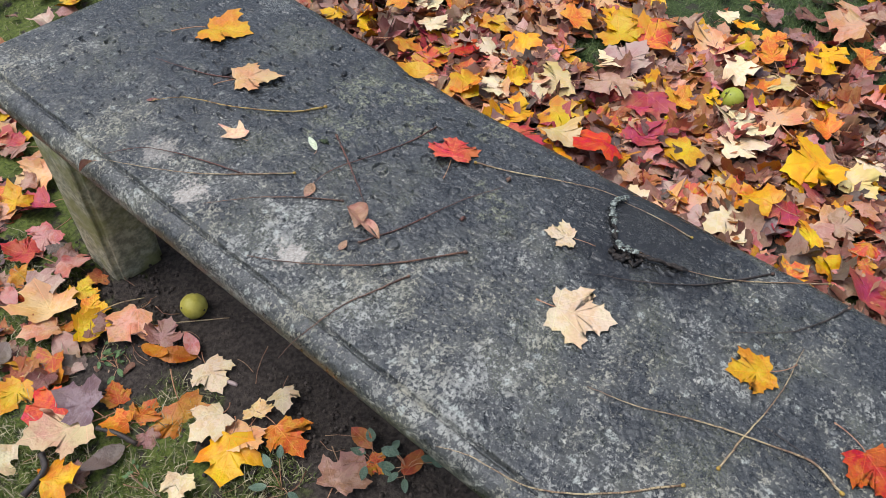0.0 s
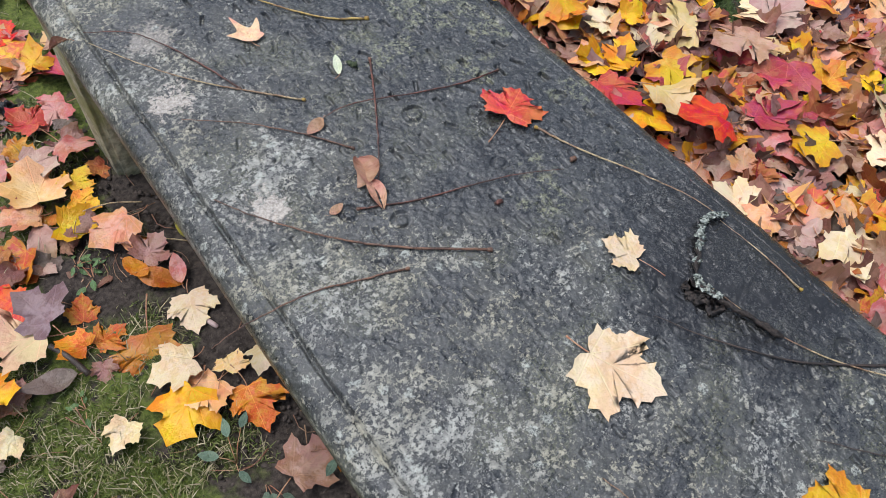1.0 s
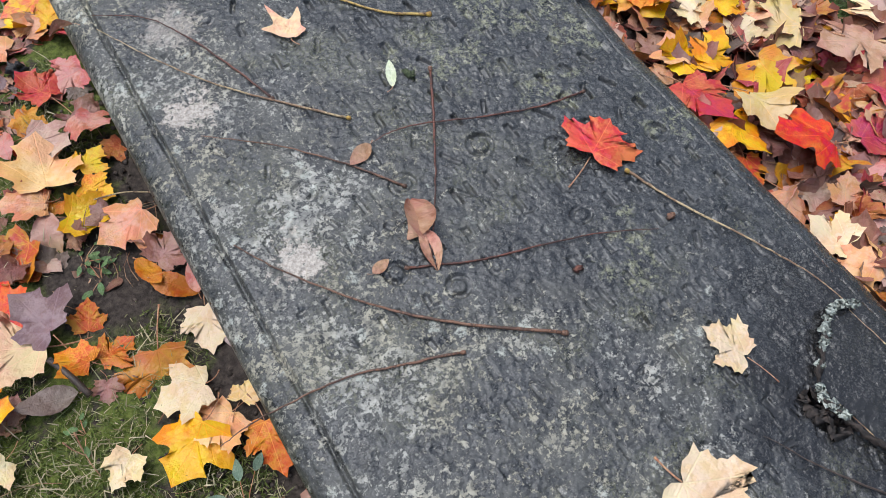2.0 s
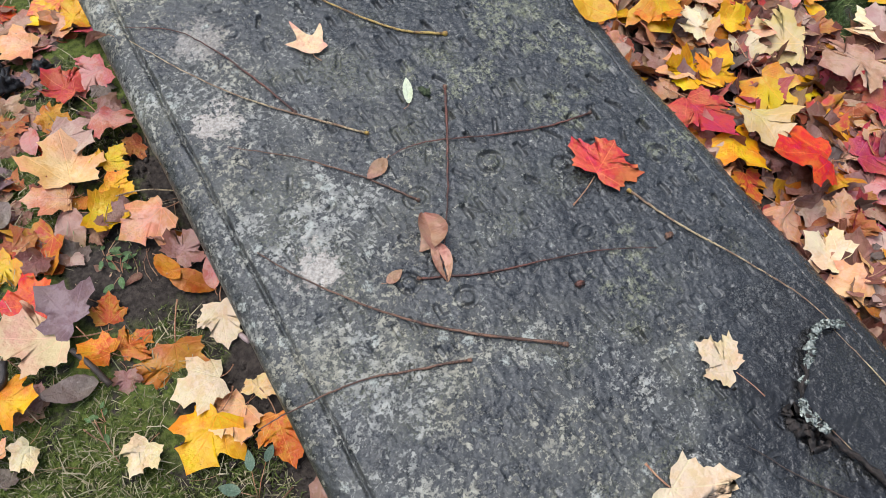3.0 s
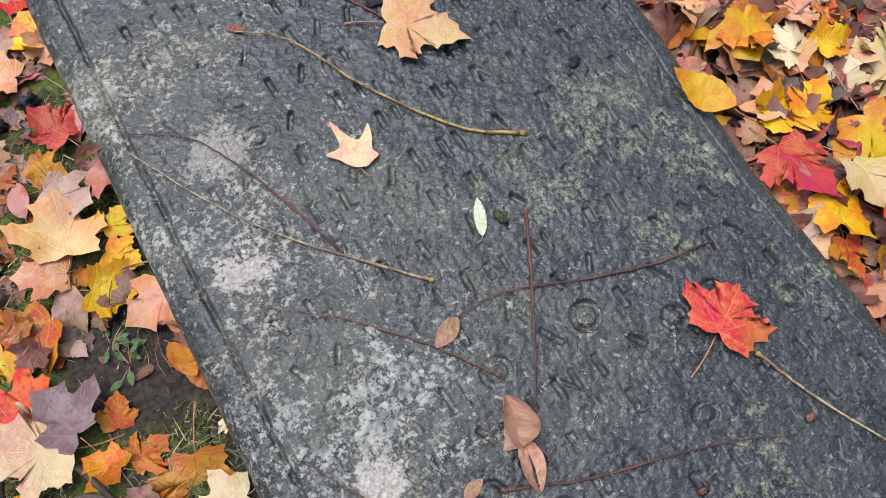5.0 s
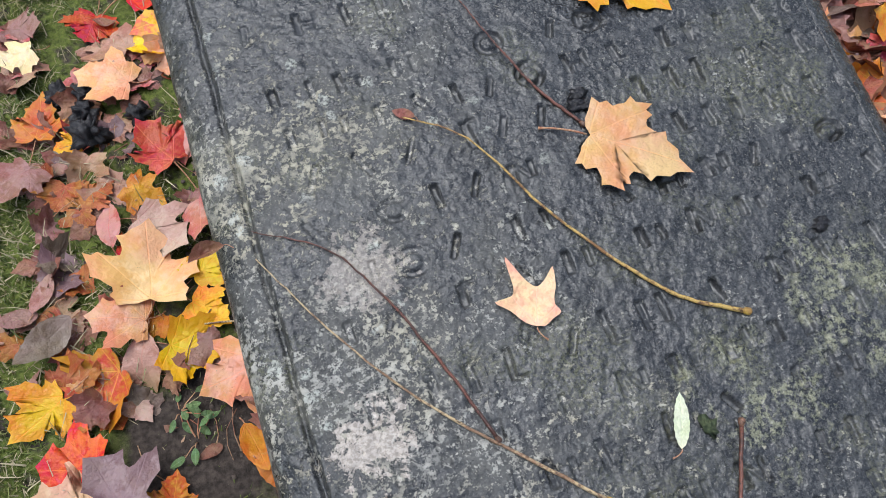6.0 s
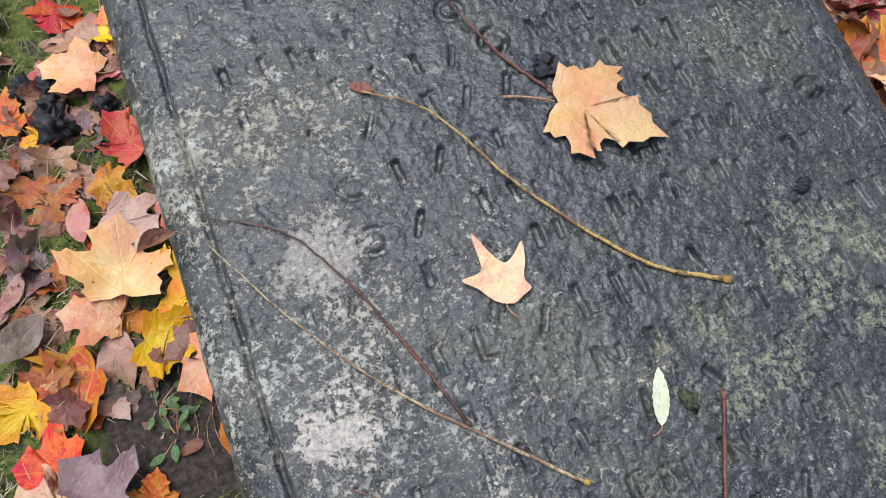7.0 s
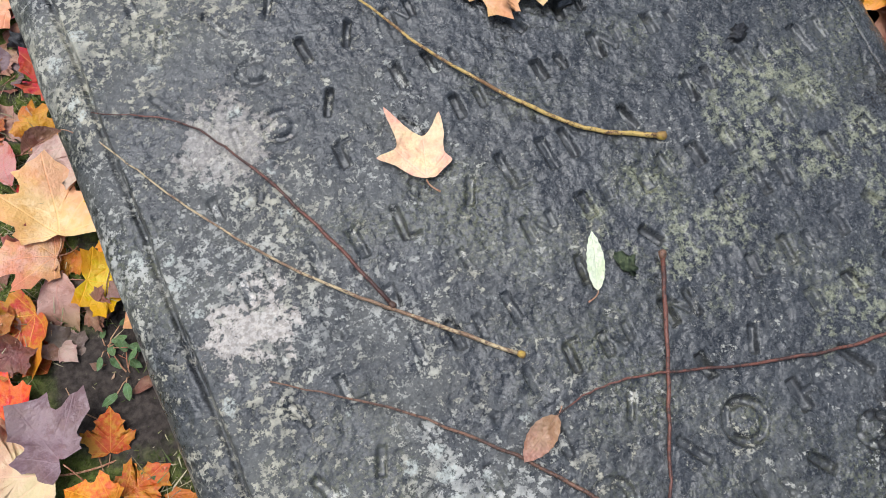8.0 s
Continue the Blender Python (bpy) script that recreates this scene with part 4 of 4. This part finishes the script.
twig("ochre", 0.0024, [(-0.113, 0.431), (-0.058, 0.387), (-0.014, 0.294), (0.038, 0.211), (0.081, 0.163), (0.128, 0.135)])
twig("maroon", 0.002, [(-0.007, 0.559), (0.010, 0.493), (0.033, 0.424), (0.062, 0.370)])
twig("maroon", 0.0017, [(-0.287, 0.357), (-0.226, 0.317), (-0.193, 0.263), (-0.163, 0.187), (-0.138, 0.105)])
twig("straw", 0.0018, [(-0.290, 0.328), (-0.257, 0.264), (-0.218, 0.196), (-0.169, 0.132), (-0.130, 0.091), (-0.068, 0.026)])
twig("brown", 0.0018, [(-0.244, 0.091), (-0.173, 0.033), (-0.106, -0.039), (-0.061, -0.103)])
twig("maroon", 0.0021, [(-0.087, -0.209), (-0.029, -0.129), (0.021, -0.049), (0.074, 0.042)])
twig("maroon", 0.0017, [(-0.077, -0.030), (-0.035, -0.024), (0.012, -0.033), (0.093, -0.064), (0.171, -0.087), (0.240, -0.096)])
twig("maroon", 0.0018, [(0.184, -0.322), (0.116, -0.290), (0.045, -0.266), (-0.034, -0.243), (-0.117, -0.206)])
twig("brown", 0.0023, [(-0.279, -0.075), (-0.242, -0.142), (-0.181, -0.223), (-0.113, -0.291), (-0.009, -0.370)])
twig("brown", 0.0018, [(-0.394, -0.282), (-0.355, -0.277), (-0.314, -0.279), (-0.248, -0.285), (-0.188, -0.305), (-0.123, -0.327)])
twig("straw", 0.002, [(0.319, -0.535), (0.307, -0.472), (0.277, -0.400), (0.229, -0.296), (0.208, -0.234)])
twig("straw", 0.0016, [(0.312, -0.531), (0.316, -0.615), (0.314, -0.679)])
twig("straw", 0.0016, [(0.208, -0.599), (0.224, -0.700), (0.270, -0.794), (0.376, -0.929)])
twig("black", 0.0022, [(0.107, -0.584), (0.146, -0.658), (0.218, -0.750), (0.328, -0.837)])
twig("black", 0.002, [(0.145, -0.828), (0.210, -0.906), (0.269, -0.946), (0.342, -0.978)])
twig("straw", 0.0022, [(-0.108, -0.698), (-0.088, -0.777), (-0.044, -0.875), (-0.017, -0.959), (0.003, -1.033), (-0.017, -1.083)])
twig("straw", 0.002, [(0.200, -0.946), (0.080, -0.948), (-0.025, -0.934), (-0.097, -0.926)])
twig("black", 0.0013, [(0.013, -0.946), (0.009, -1.004), (0.005, -1.028)])
twig("straw", 0.0019, [(-0.347, -0.577), (-0.327, -0.627), (-0.311, -0.720), (-0.255, -0.803), (-0.160, -0.894)])
BRANCH = [(0.318, -0.529), (0.290, -0.519), (0.246, -0.545), (0.197, -0.582), (0.199, -0.612), (0.208, -0.657), (0.226, -0.713)]


# ---- the rotting, lichened branch and small scraps on the slab ----
def lump(radius, seed, rough=0.12, squash=(1, 1, 1), segments=14):
    bm = bmesh.new()
    bmesh.ops.create_uvsphere(bm, u_segments=segments, v_segments=segments * 2 // 3, radius=radius)
    for v in bm.verts:
        q = v.co.normalized()
        v.co *= 1 + rough * noise.noise(q * 2.2 + Vector((seed, 0, 0))) + rough * 0.6 * noise.noise(q * 6 + Vector((0, seed, 0)))
        v.co = Vector((v.co.x * squash[0], v.co.y * squash[1], v.co.z * squash[2]))
    return bm


def branch():
    rng = random.Random(77)
    line = bend([(x, y, TOP + 0.007) for x, y in BRANCH], 9)
    m = len(line)
    line = [(p[0] + rng.uniform(-0.002, 0.002), p[1] + rng.uniform(-0.002, 0.002), p[2] + rng.uniform(-0.001, 0.002)) for p in line]
    radii = [0.0042 * rng.uniform(0.6, 1.35) * (0.85 if i < m * 0.5 else 1.0) for i in range(m)]
    thing = tagged(new("branch"), "crooked rotting branch crusted with pale lichen on the slab", "branch")
    part("bark", mesh_from("bark", *tube(line, radii, 10, 0.45, rng)), BARK, thing)
    for i in range(72):
        t = 0.72 * rng.random() ** 1.3
        p = line[int(t * (m - 1))]
        bm = lump(rng.uniform(0.0011, 0.0030), i, 1.5, (1.5, 1.0, 0.35), 10)
        for v in bm.verts:
            v.co += Vector((p[0] + rng.uniform(-0.0045, 0.0045), p[1] + rng.uniform(-0.0045, 0.0045), p[2] + 0.0036))
        part("lichen", bm, LICHEN, thing, "pale grey-green crust")
    for i in range(3):
        bm = lump(0.012, i + 50, 1.6, (1.2, 1.0, 0.16), 16)
        p = line[int((0.55 + 0.08 * i) * (m - 1))]
        for v in bm.verts:
            v.co += Vector((p[0] - 0.008 + rng.uniform(-0.006, 0.006), p[1] + rng.uniform(-0.006, 0.006), TOP + 0.003))
        part("bark_flake", bm, BARK, thing)


branch()


def scrap(name, x, y, z, radius, mat, label, seed, rough=0.35, squash=(1, 1, 0.6)):
    thing = tagged(new(name), label, name.replace("_", " "))
    thing.matrix_basis = pose(x, y, z + radius * squash[2] * 0.9)
    part("body", lump(radius, seed, rough, squash), mat, thing)
    return thing


scrap("seed", 0.210, -0.316, TOP, 0.0055, WOOD["brown"], "small brown seed case on the slab", 3, 0.9, (1.2, 0.8, 0.6))
scrap("seed", 0.059, -0.313, TOP, 0.0045, WOOD["maroon"], "small brown seed case on the slab", 4, 0.9, (1.3, 0.8, 0.6))
scrap("moss_tuft", 0.044, 0.050, TOP, 0.0055, plain_material("dark_moss", (0.03, 0.045, 0.02), (0.09, 0.11, 0.05), 200, 0.8, 0.004), "tiny dark green moss tuft on the slab", 5, 1.6, (1, 1.5, 0.35))
for i, (x, y) in enumerate(((0.066, 0.392), (0.078, 0.388), (0.072, 0.402), (0.246, 0.187), (0.252, 0.191))):
    scrap("dropping", x, y, TOP, 0.0055 if x > 0.2 else 0.0075, ROT, "small black crumpled scrap on the wet slab", 10 + i, 0.9, (1.2, 0.9, 0.5))


# ---- walnuts on the ground ----
def walnut(x, y, radius, mat, label, seed, rough):
    thing = tagged(new("walnut"), label, "walnut", "fallen walnuts")
    thing.matrix_basis = pose(x, y, float(ground_z(x, y)) + radius * 0.88, 20 * seed, 15, 40 * seed)
    husk = part("husk", lump(radius, seed, rough, (1, 1, 0.96), 24), mat, thing)
    rng = random.Random(seed)
    if mat is not ROT:
        for i in range(9):
            q = Vector((rng.gauss(0, 1), rng.gauss(0, 1), rng.gauss(0, 1))).normalized()
            bm = lump(radius * rng.uniform(0.05, 0.11), i, 0.5, (1, 1, 1), 8)
            for v in bm.verts:
                v.co = q * radius * 0.995 + v.co - q * v.co.dot(q) * 0.85
            part("blemish", bm, ROT, husk, "brown-black spot")


walnut(-0.242, 0.281, 0.034, HUSK, "yellow-green spotted walnut on bare soil by the tomb", 1, 0.04)
walnut(1.459, -0.416, 0.040, LIME, "lime-green walnut half sunk in leaf litter", 2, 0.04)
for i, (x, y, r) in enumerate(((-0.563, 0.961, 0.022), (-0.529, 0.958, 0.019), (-0.525, 0.911, 0.021), (-0.523, 0.861, 0.027), (-0.438, 0.886, 0.018))):
    walnut(x, y, r, ROT, "rotten black walnut husk in the moss", 5 + i, 0.75)


# ---- sticks, sprigs and crumbs beside the tomb ----
def stick(points, radius, tone, label):
    rng = random.Random(len(label) + int(points[0][0] * 1000))
    line = bend([(x, y, float(ground_z(x, y)) + radius + lift) for x, y, lift in points], 5)
    thing = tagged(new("stick"), label, "stick")
    part("wood", mesh_from("wood", *tube(line, [radius * rng.uniform(0.85, 1.15) for _ in line], 8, 0.15, rng)), WOOD[tone], thing)


stick(((-0.598, 0.162, 0.036), (-0.578, 0.113, 0.040), (-0.564, 0.07, 0.026)), 0.006, "black", "short black stick lying across fallen leaves")
stick(((-0.709, 0.201, 0.03), (-0.721, 0.165, 0.032), (-0.751, 0.152, 0.03), (-0.784, 0.147, 0.026)), 0.008, "black", "crooked wet black stick among leaves")
stick(((-0.43, 0.46, 0.012), (-0.36, 0.44, 0.018), (-0.30, 0.41, 0.01)), 0.0016, "straw", "thin straw-coloured stalk on the soil")
stick(((-0.36, 0.34, 0.012), (-0.27, 0.26, 0.01), (-0.20, 0.20, 0.006)), 0.0014, "straw", "thin straw-coloured stalk on the soil")
stub = tagged(new("stub"), "small pale pinkish twig stub on the soil", "twig")
stub.matrix_basis = pose(-0.322, 0.048, float(ground_z(-0.322, 0.048)) + 0.006, 0, 0, 20)
part("body", mesh_from("body", *tube([(0, -0.016, 0), (0, -0.006, 0.001), (0, 0.006, 0.001), (0, 0.016, 0)], [0.004, 0.0055, 0.0055, 0.0045], 9)), PALE, stub)


def sprig(x, y, seed, leaves, size, mat, label):
    rng = random.Random(seed)
    thing = tagged(new("sprig"), label, "plant", "sprigs in the soil")
    z = float(ground_z(x, y))
    thing.matrix_basis = pose(x, y, z)
    for i in range(leaves):
        a, reach = rng.uniform(0, 6.28), rng.uniform(0.3, 1.0) * size * 1.6
        tip = (math.cos(a) * reach, math.sin(a) * reach, rng.uniform(0.3, 0.9) * size)
        part("stem", mesh_from("stem", *tube([(0, 0, -0.004), (tip[0] * 0.4, tip[1] * 0.4, tip[2] * 0.8), tip], [0.0011, 0.0009, 0.0007], 5)), STEM, thing)
        me, _ = BLADES["lance" if mat is GREEN else "oval"][rng.randrange(2)]
        ob = new("blade", me)
        ob.parent = thing
        ob.material_slots[0].link = "OBJECT"
        ob.material_slots[0].material = mat
        s = size * rng.uniform(0.75, 1.2)
        ob.matrix_basis = pose(*tip, rng.uniform(-25, 15), rng.uniform(-20, 20), math.degrees(a) - 90 + rng.uniform(-30, 30)) @ Matrix.Diagonal((s * (1.6 if mat is GREEN else 1.1), s, s, 1))


sprig(-0.425, -0.235, 1, 4, 0.040, BLUEGREEN, "low bluish green sprig with rounded leaves")
sprig(-0.40, -0.30, 6, 3, 0.030, BLUEGREEN, "low bluish green sprig with rounded leaves")
sprig(-0.250, -0.345, 2, 7, 0.032, BLUEGREEN, "leafy bluish green sprig at the slab's foot")
sprig(-0.215, -0.41, 3, 8, 0.036, BLUEGREEN, "leafy bluish green sprig at the slab's foot")
sprig(-0.485, 0.335, 4, 9, 0.024, GREEN, "small green weed on bare soil")
sprig(-0.470, 0.285, 5, 8, 0.022, GREEN, "small green weed on bare soil")
sprig(-0.60, 0.02, 7, 5, 0.02, GREEN, "small green weed in the moss")
sprig(-0.50, 0.14, 8, 4, 0.018, GREEN, "small green weed in the moss")


def crumbs():
    rng = random.Random(31)
    base = lump(1.0, 2, 0.6, (1, 1, 0.7), 6)
    bv, bf = [tuple(v.co) for v in base.verts], [tuple(v.index for v in f.verts) for f in base.faces]
    base.free()
    V, F = [], []
    for _ in range(2600):
        x, y = rng.gauss(-0.30, 0.11), rng.uniform(-0.55, 0.75)
        s = 0.0012 + 0.005 * rng.random() ** 3
        z, b, a = float(ground_z(x, y)) + s * 0.4, len(V), rng.uniform(0, 6.28)
        c, d = math.cos(a) * s, math.sin(a) * s
        V += [(x + p[0] * c - p[1] * d, y + p[0] * d + p[1] * c, z + p[2] * s) for p in bv]
        F += [tuple(b + i for i in f) for f in bf]
    tagged(new("soil_crumbs", mesh_from("soil_crumbs", V, F, SOIL)), "loose dark soil crumbs beside the tomb", "soil", kind="stuff")


crumbs()


# ---- a dry leaf folded over on itself ----
def curled_half(length, width, side, lift, roll, seed):
    """One half of a dry leaf, from its midrib out to a wavy, rolled-up margin."""
    V, P, n, m = [], [], 16, 8
    for i in range(n):
        t = i / (n - 1)
        reach = width * math.sin(math.pi * min(t * 0.97 + 0.02, 1)) ** 0.75
        for j in range(m):
            u = j / (m - 1)
            a = roll * u * (0.5 + 0.5 * math.sin(3 * t + seed))
            out, up = reach * u * math.cos(a), lift * reach * u + reach * u * math.sin(a)
            rib = 0.0006 * math.sin(26 * t + 9 * u) + 0.002 * noise.noise((t * 5, u * 3, seed))
            V.append((side * out + 0.003 * math.sin(4 * t + seed), t * length, max(0.001, 0.002 + up + rib + 0.004 * math.sin(math.pi * t))))
            P.append((side * u * 0.25, t))
    F = [(i * m + j, i * m + j + 1, (i + 1) * m + j + 1, (i + 1) * m + j) for i in range(n - 1) for j in range(m - 1)]
    return with_plan(mesh_from("fold", V, F, LEAF["cinnamon"]), P)


def crumpled(x, y):
    thing = tagged(new("leaf"), "dry cinnamon-brown leaf crumpled and folded on the slab", "leaf", "fallen leaves")
    thing.matrix_basis = pose(x, y, TOP)
    for dx, dy, turn, length, width, side, lift, roll, seed in ((0.016, 0.044, 140, 0.058, 0.038, -1, 0.2, 0.6, 1.0), (0.018, 0.044, 166, 0.066, 0.024, 1, 0.6, 0.9, 2.0),
                                                                (0.002, 0.004, 172, 0.062, 0.012, -1, 0.45, 0.8, 3.0), (0.002, 0.004, 172, 0.062, 0.013, 1, 0.6, 0.7, 4.0)):
        ob = part("fold", curled_half(length, width, side, lift, roll, seed), None, thing)
        ob.matrix_basis = pose(dx, dy, 0.0, 0, 0, turn)


crumpled(-0.080, -0.170)


# ---- leaf litter: uncounted wet leaves in a deep loose layer ----
def litter(name, count, seed, spot, tones, label, lift, tilt, sizes):
    rng = random.Random(seed)
    shapes = []
    for i in range(14):
        kind = "maple" if i % 4 else "oval"
        shapes.append(blade(kind, random.Random(900 + i + seed), 0.45 + 0.08 * i, (0.55, 1.0)))
    names = sorted(set(tones))
    V, F, P, M, base = [], [], [], [], 0
    for _ in range(count):
        x, y = spot(rng)
        verts, faces, plan = shapes[rng.randrange(len(shapes))]
        size = rng.uniform(*sizes) * (0.75 if verts[0][1] > 0.4 else 1)
        m = np.array(pose(x, y, float(ground_z(x, y)) + rng.uniform(*lift), rng.gauss(0, tilt), rng.gauss(0, tilt), rng.uniform(0, 360)))
        v = np.array(verts) * size - (0, size * 0.35, 0)
        V.append(v @ m[:3, :3].T + m[:3, 3])
        F += [tuple(base + i for i in f) for f in faces]
        tone = names.index(tones[rng.randrange(len(tones))])
        M += [tone] * len(faces)
        P += plan
        base += len(verts)
    me = with_plan(mesh_from(name, np.concatenate(V).tolist(), F), P)
    for k in names:
        me.materials.append(LEAF[k])
    me.polygons.foreach_set("material_index", M)
    tagged(new(name, me), label, "leaf litter", kind="stuff")


DULL = ["mauve"] * 6 + ["rust"] * 4 + ["brown"] * 6 + ["umber"] * 3 + ["tan"] * 4 + ["plum"] + ["peach"] * 2 + ["pale"] * 2 + ["pink"] * 2 + ["brown"] * 3 + ["crimson"] + ["ochre"]
BRIGHT = ["peach"] * 4 + ["orange"] * 3 + ["gold"] * 3 + ["yellow"] * 3 + ["tan"] * 3 + ["apricot"] * 2 + ["cream"] * 2 + ["coral"] * 2 + ["crimson"] * 2 + ["mauve"] * 3 + ["rust"] * 2 + ["pink"] * 2


GAPS = ((2.06, -0.16, 0.30), (2.22, -0.45, 0.24), (1.41, 0.09, 0.09), (1.86, -0.80, 0.10), (1.28, 1.0, 0.16), (1.05, 1.22, 0.14), (2.75, 0.1, 0.5), (2.7, -0.9, 0.3))


def openness(x, y):
    """Above 0 where turf shows between the leaves."""
    edge = 0.12 * noise.noise((x * 5 + 7, y * 5, 0)) + 0.06 * noise.noise((x * 13, y * 13, 4))
    return max(r - math.hypot(x - cx, y - cy) for cx, cy, r in GAPS) + edge


def right_side(r):
    """Thick near the tomb, thinning out unevenly all round."""
    while True:
        x, y = r.uniform(0.33, 3.6), r.uniform(-2.4, 2.8)
        far = math.hypot((x - 0.9) / 2.0, (y - 0.1) / 1.75) + 0.25 * noise.noise((x * 1.3, y * 1.3, 5))
        if r.random() < float(smooth(1.1, 0.62, far)) and (openness(x, y) < 0.0 or r.random() < 0.12):
            return x, y


def far_end(r):
    while True:
        x, y = r.gauss(-0.35, 0.75), r.gauss(1.45, 0.55)
        if y > 0.98 or x < -1.05:
            return x, y


def all_round(r):
    while True:
        x, y = r.gauss(0.2, 2.2), r.gauss(0.0, 2.2)
        if not (-0.95 < x < 0.40 and -1.3 < y < 1.0) and openness(x, y) < 0.05:
            return x, y


def left_side(r):
    while True:
        x, y = -0.40 - 0.75 * r.random(), r.uniform(-0.3, 1.1)
        if noise.noise((x * 4, y * 4, 3)) > 0.02:
            return x, y


def beside_tomb(r):
    while True:
        x, y = r.uniform(-0.64, -0.33), r.uniform(0.30, 1.05)
        if noise.noise((x * 6, y * 6, 8)) > -0.12:
            return x, y


litter("leaf_litter", 3900, 1, right_side, DULL, "deep layer of wet brown and mauve fallen leaves", (0.0, 0.026), 27, (0.06, 0.115))
litter("leaf_litter", 400, 2, right_side, BRIGHT, "loose bright maple leaves scattered over brown litter", (0.012, 0.028), 14, (0.06, 0.105))
litter("leaf_litter", 260, 3, far_end, DULL + BRIGHT, "mixed fallen maple leaves on turf behind the tomb", (0.004, 0.02), 14, (0.06, 0.105))
litter("leaf_litter", 900, 8, all_round, DULL + BRIGHT, "scattered fallen leaves on the turf round about", (0.002, 0.014), 14, (0.055, 0.10))
litter("leaf_litter", 70, 9, beside_tomb, DULL, "small dull leaves under the bright ones beside the tomb", (0.002, 0.008), 10, (0.045, 0.075))
litter("leaf_litter", 60, 4, left_side, DULL, "small brown leaf scraps on moss", (0.002, 0.008), 12, (0.03, 0.06))


# the nearest of the bright leaves that lie on top, one by one
top = random.Random(64)
for _ in range(108):
    while True:
        lx, ly = 0.44 + 0.95 * top.random(), top.uniform(-1.1, 0.95)
        if openness(lx, ly) < -0.02:
            break
    ground_leaf("oval" if top.random() < 0.15 else "maple", lx, ly, top.uniform(0, 360), top.uniform(0.05, 0.085), top.choice(BRIGHT), 0.022)


def loose_stalks(count, seed, spot, lift, label):
    """Thin bare leaf stalks strewn about, too many to count."""
    rng = random.Random(seed)
    V, F = [], []
    for _ in range(count):
        x, y = spot(rng)
        a, long, r = rng.uniform(0, 6.28), rng.uniform(0.04, 0.11), rng.uniform(0.0006, 0.0011)
        c, s, bow = math.cos(a), math.sin(a), rng.uniform(-0.015, 0.015)
        z = float(ground_z(x, y)) + rng.uniform(*lift)
        pts = [(x + c * long * t - s * bow * 4 * t * (1 - t), y + s * long * t + c * bow * 4 * t * (1 - t), z + rng.uniform(-0.002, 0.004)) for t in (0, 0.3, 0.6, 1)]
        v, f = tube(pts, [r, r, r, r * 1.5], 5)
        b = len(V)
        V += [tuple(p) for p in v]
        F += [tuple(b + i for i in q) for q in f]
    tagged(new("leaf_stalks", mesh_from("leaf_stalks", V, F, STALK)), label, "stalks", kind="stuff")


STALK = twig_material("loose_stalk", (0.40, 0.24, 0.13), (0.24, 0.10, 0.06))


def beside(r):
    return r.uniform(-0.85, -0.26), r.uniform(-0.35, 0.95)


loose_stalks(260, 71, right_side, (0.03, 0.05), "thin pinkish leaf stalks strewn over the litter")
loose_stalks(70, 72, beside, (0.004, 0.014), "thin straw-coloured leaf stalks on soil and moss")


# ---- grass ----
def grass(count, seed, spot, tall, label, mat):
    rng = random.Random(seed)
    V, F = [], []
    for _ in range(count):
        x, y = spot(rng)
        z = float(ground_z(x, y)) - 0.004
        a, h, lean = rng.uniform(0, 6.28), rng.uniform(*tall), rng.uniform(0.2, 1.3)
        w = rng.uniform(0.0007, 0.0018)
        dx, dy, px, py = math.cos(a), math.sin(a), -math.sin(a) * w, math.cos(a) * w
        b = len(V)
        for t, ww in ((0, 1), (0.5, 0.8), (1, 0.15)):
            ox, oz = h * lean * t * t, h * t * (1 - 0.35 * lean * t)
            V += [(x + dx * ox + px * ww, y + dy * ox + py * ww, z + oz), (x + dx * ox - px * ww, y + dy * ox - py * ww, z + oz)]
        F += [(b, b + 1, b + 3, b + 2), (b + 2, b + 3, b + 5, b + 4)]
    tagged(new("grass", mesh_from("grass", V, F, mat)), label, "grass", kind="stuff")


def turf_left(r):
    while True:
        x, y = r.uniform(-1.15, -0.36), r.uniform(-0.35, 1.5)
        thin = math.hypot(x + 0.45, y - 0.29) < 0.13 and r.random() < 0.8
        if not thin and noise.noise((x * 6, y * 6, 9)) > -0.05 - 1.6 * (abs(x) - 0.43):
            return x, y


def turf_right(r):
    while True:
        x, y = r.uniform(0.8, 3.2), r.uniform(-1.2, 2.4)
        if openness(x, y) > -0.06:
            return x, y


grass(60000, 5, turf_left, (0.007, 0.022), "short moss-like grass on the soil", GRASS)
grass(24000, 6, turf_right, (0.010, 0.032), "short green turf showing between leaves", TURF)
grass(7000, 7, far_end, (0.010, 0.036), "rough grass behind the tomb", GRASS)
STRAW = grass_material("dead_grass", ((0.0, (0.20, 0.17, 0.09)), (0.4, (0.38, 0.32, 0.19)), (0.75, (0.50, 0.43, 0.28)), (1.0, (0.12, 0.17, 0.05))))
grass(2600, 12, turf_left, (0.02, 0.05), "loose straw-coloured dead grass in the moss", STRAW)
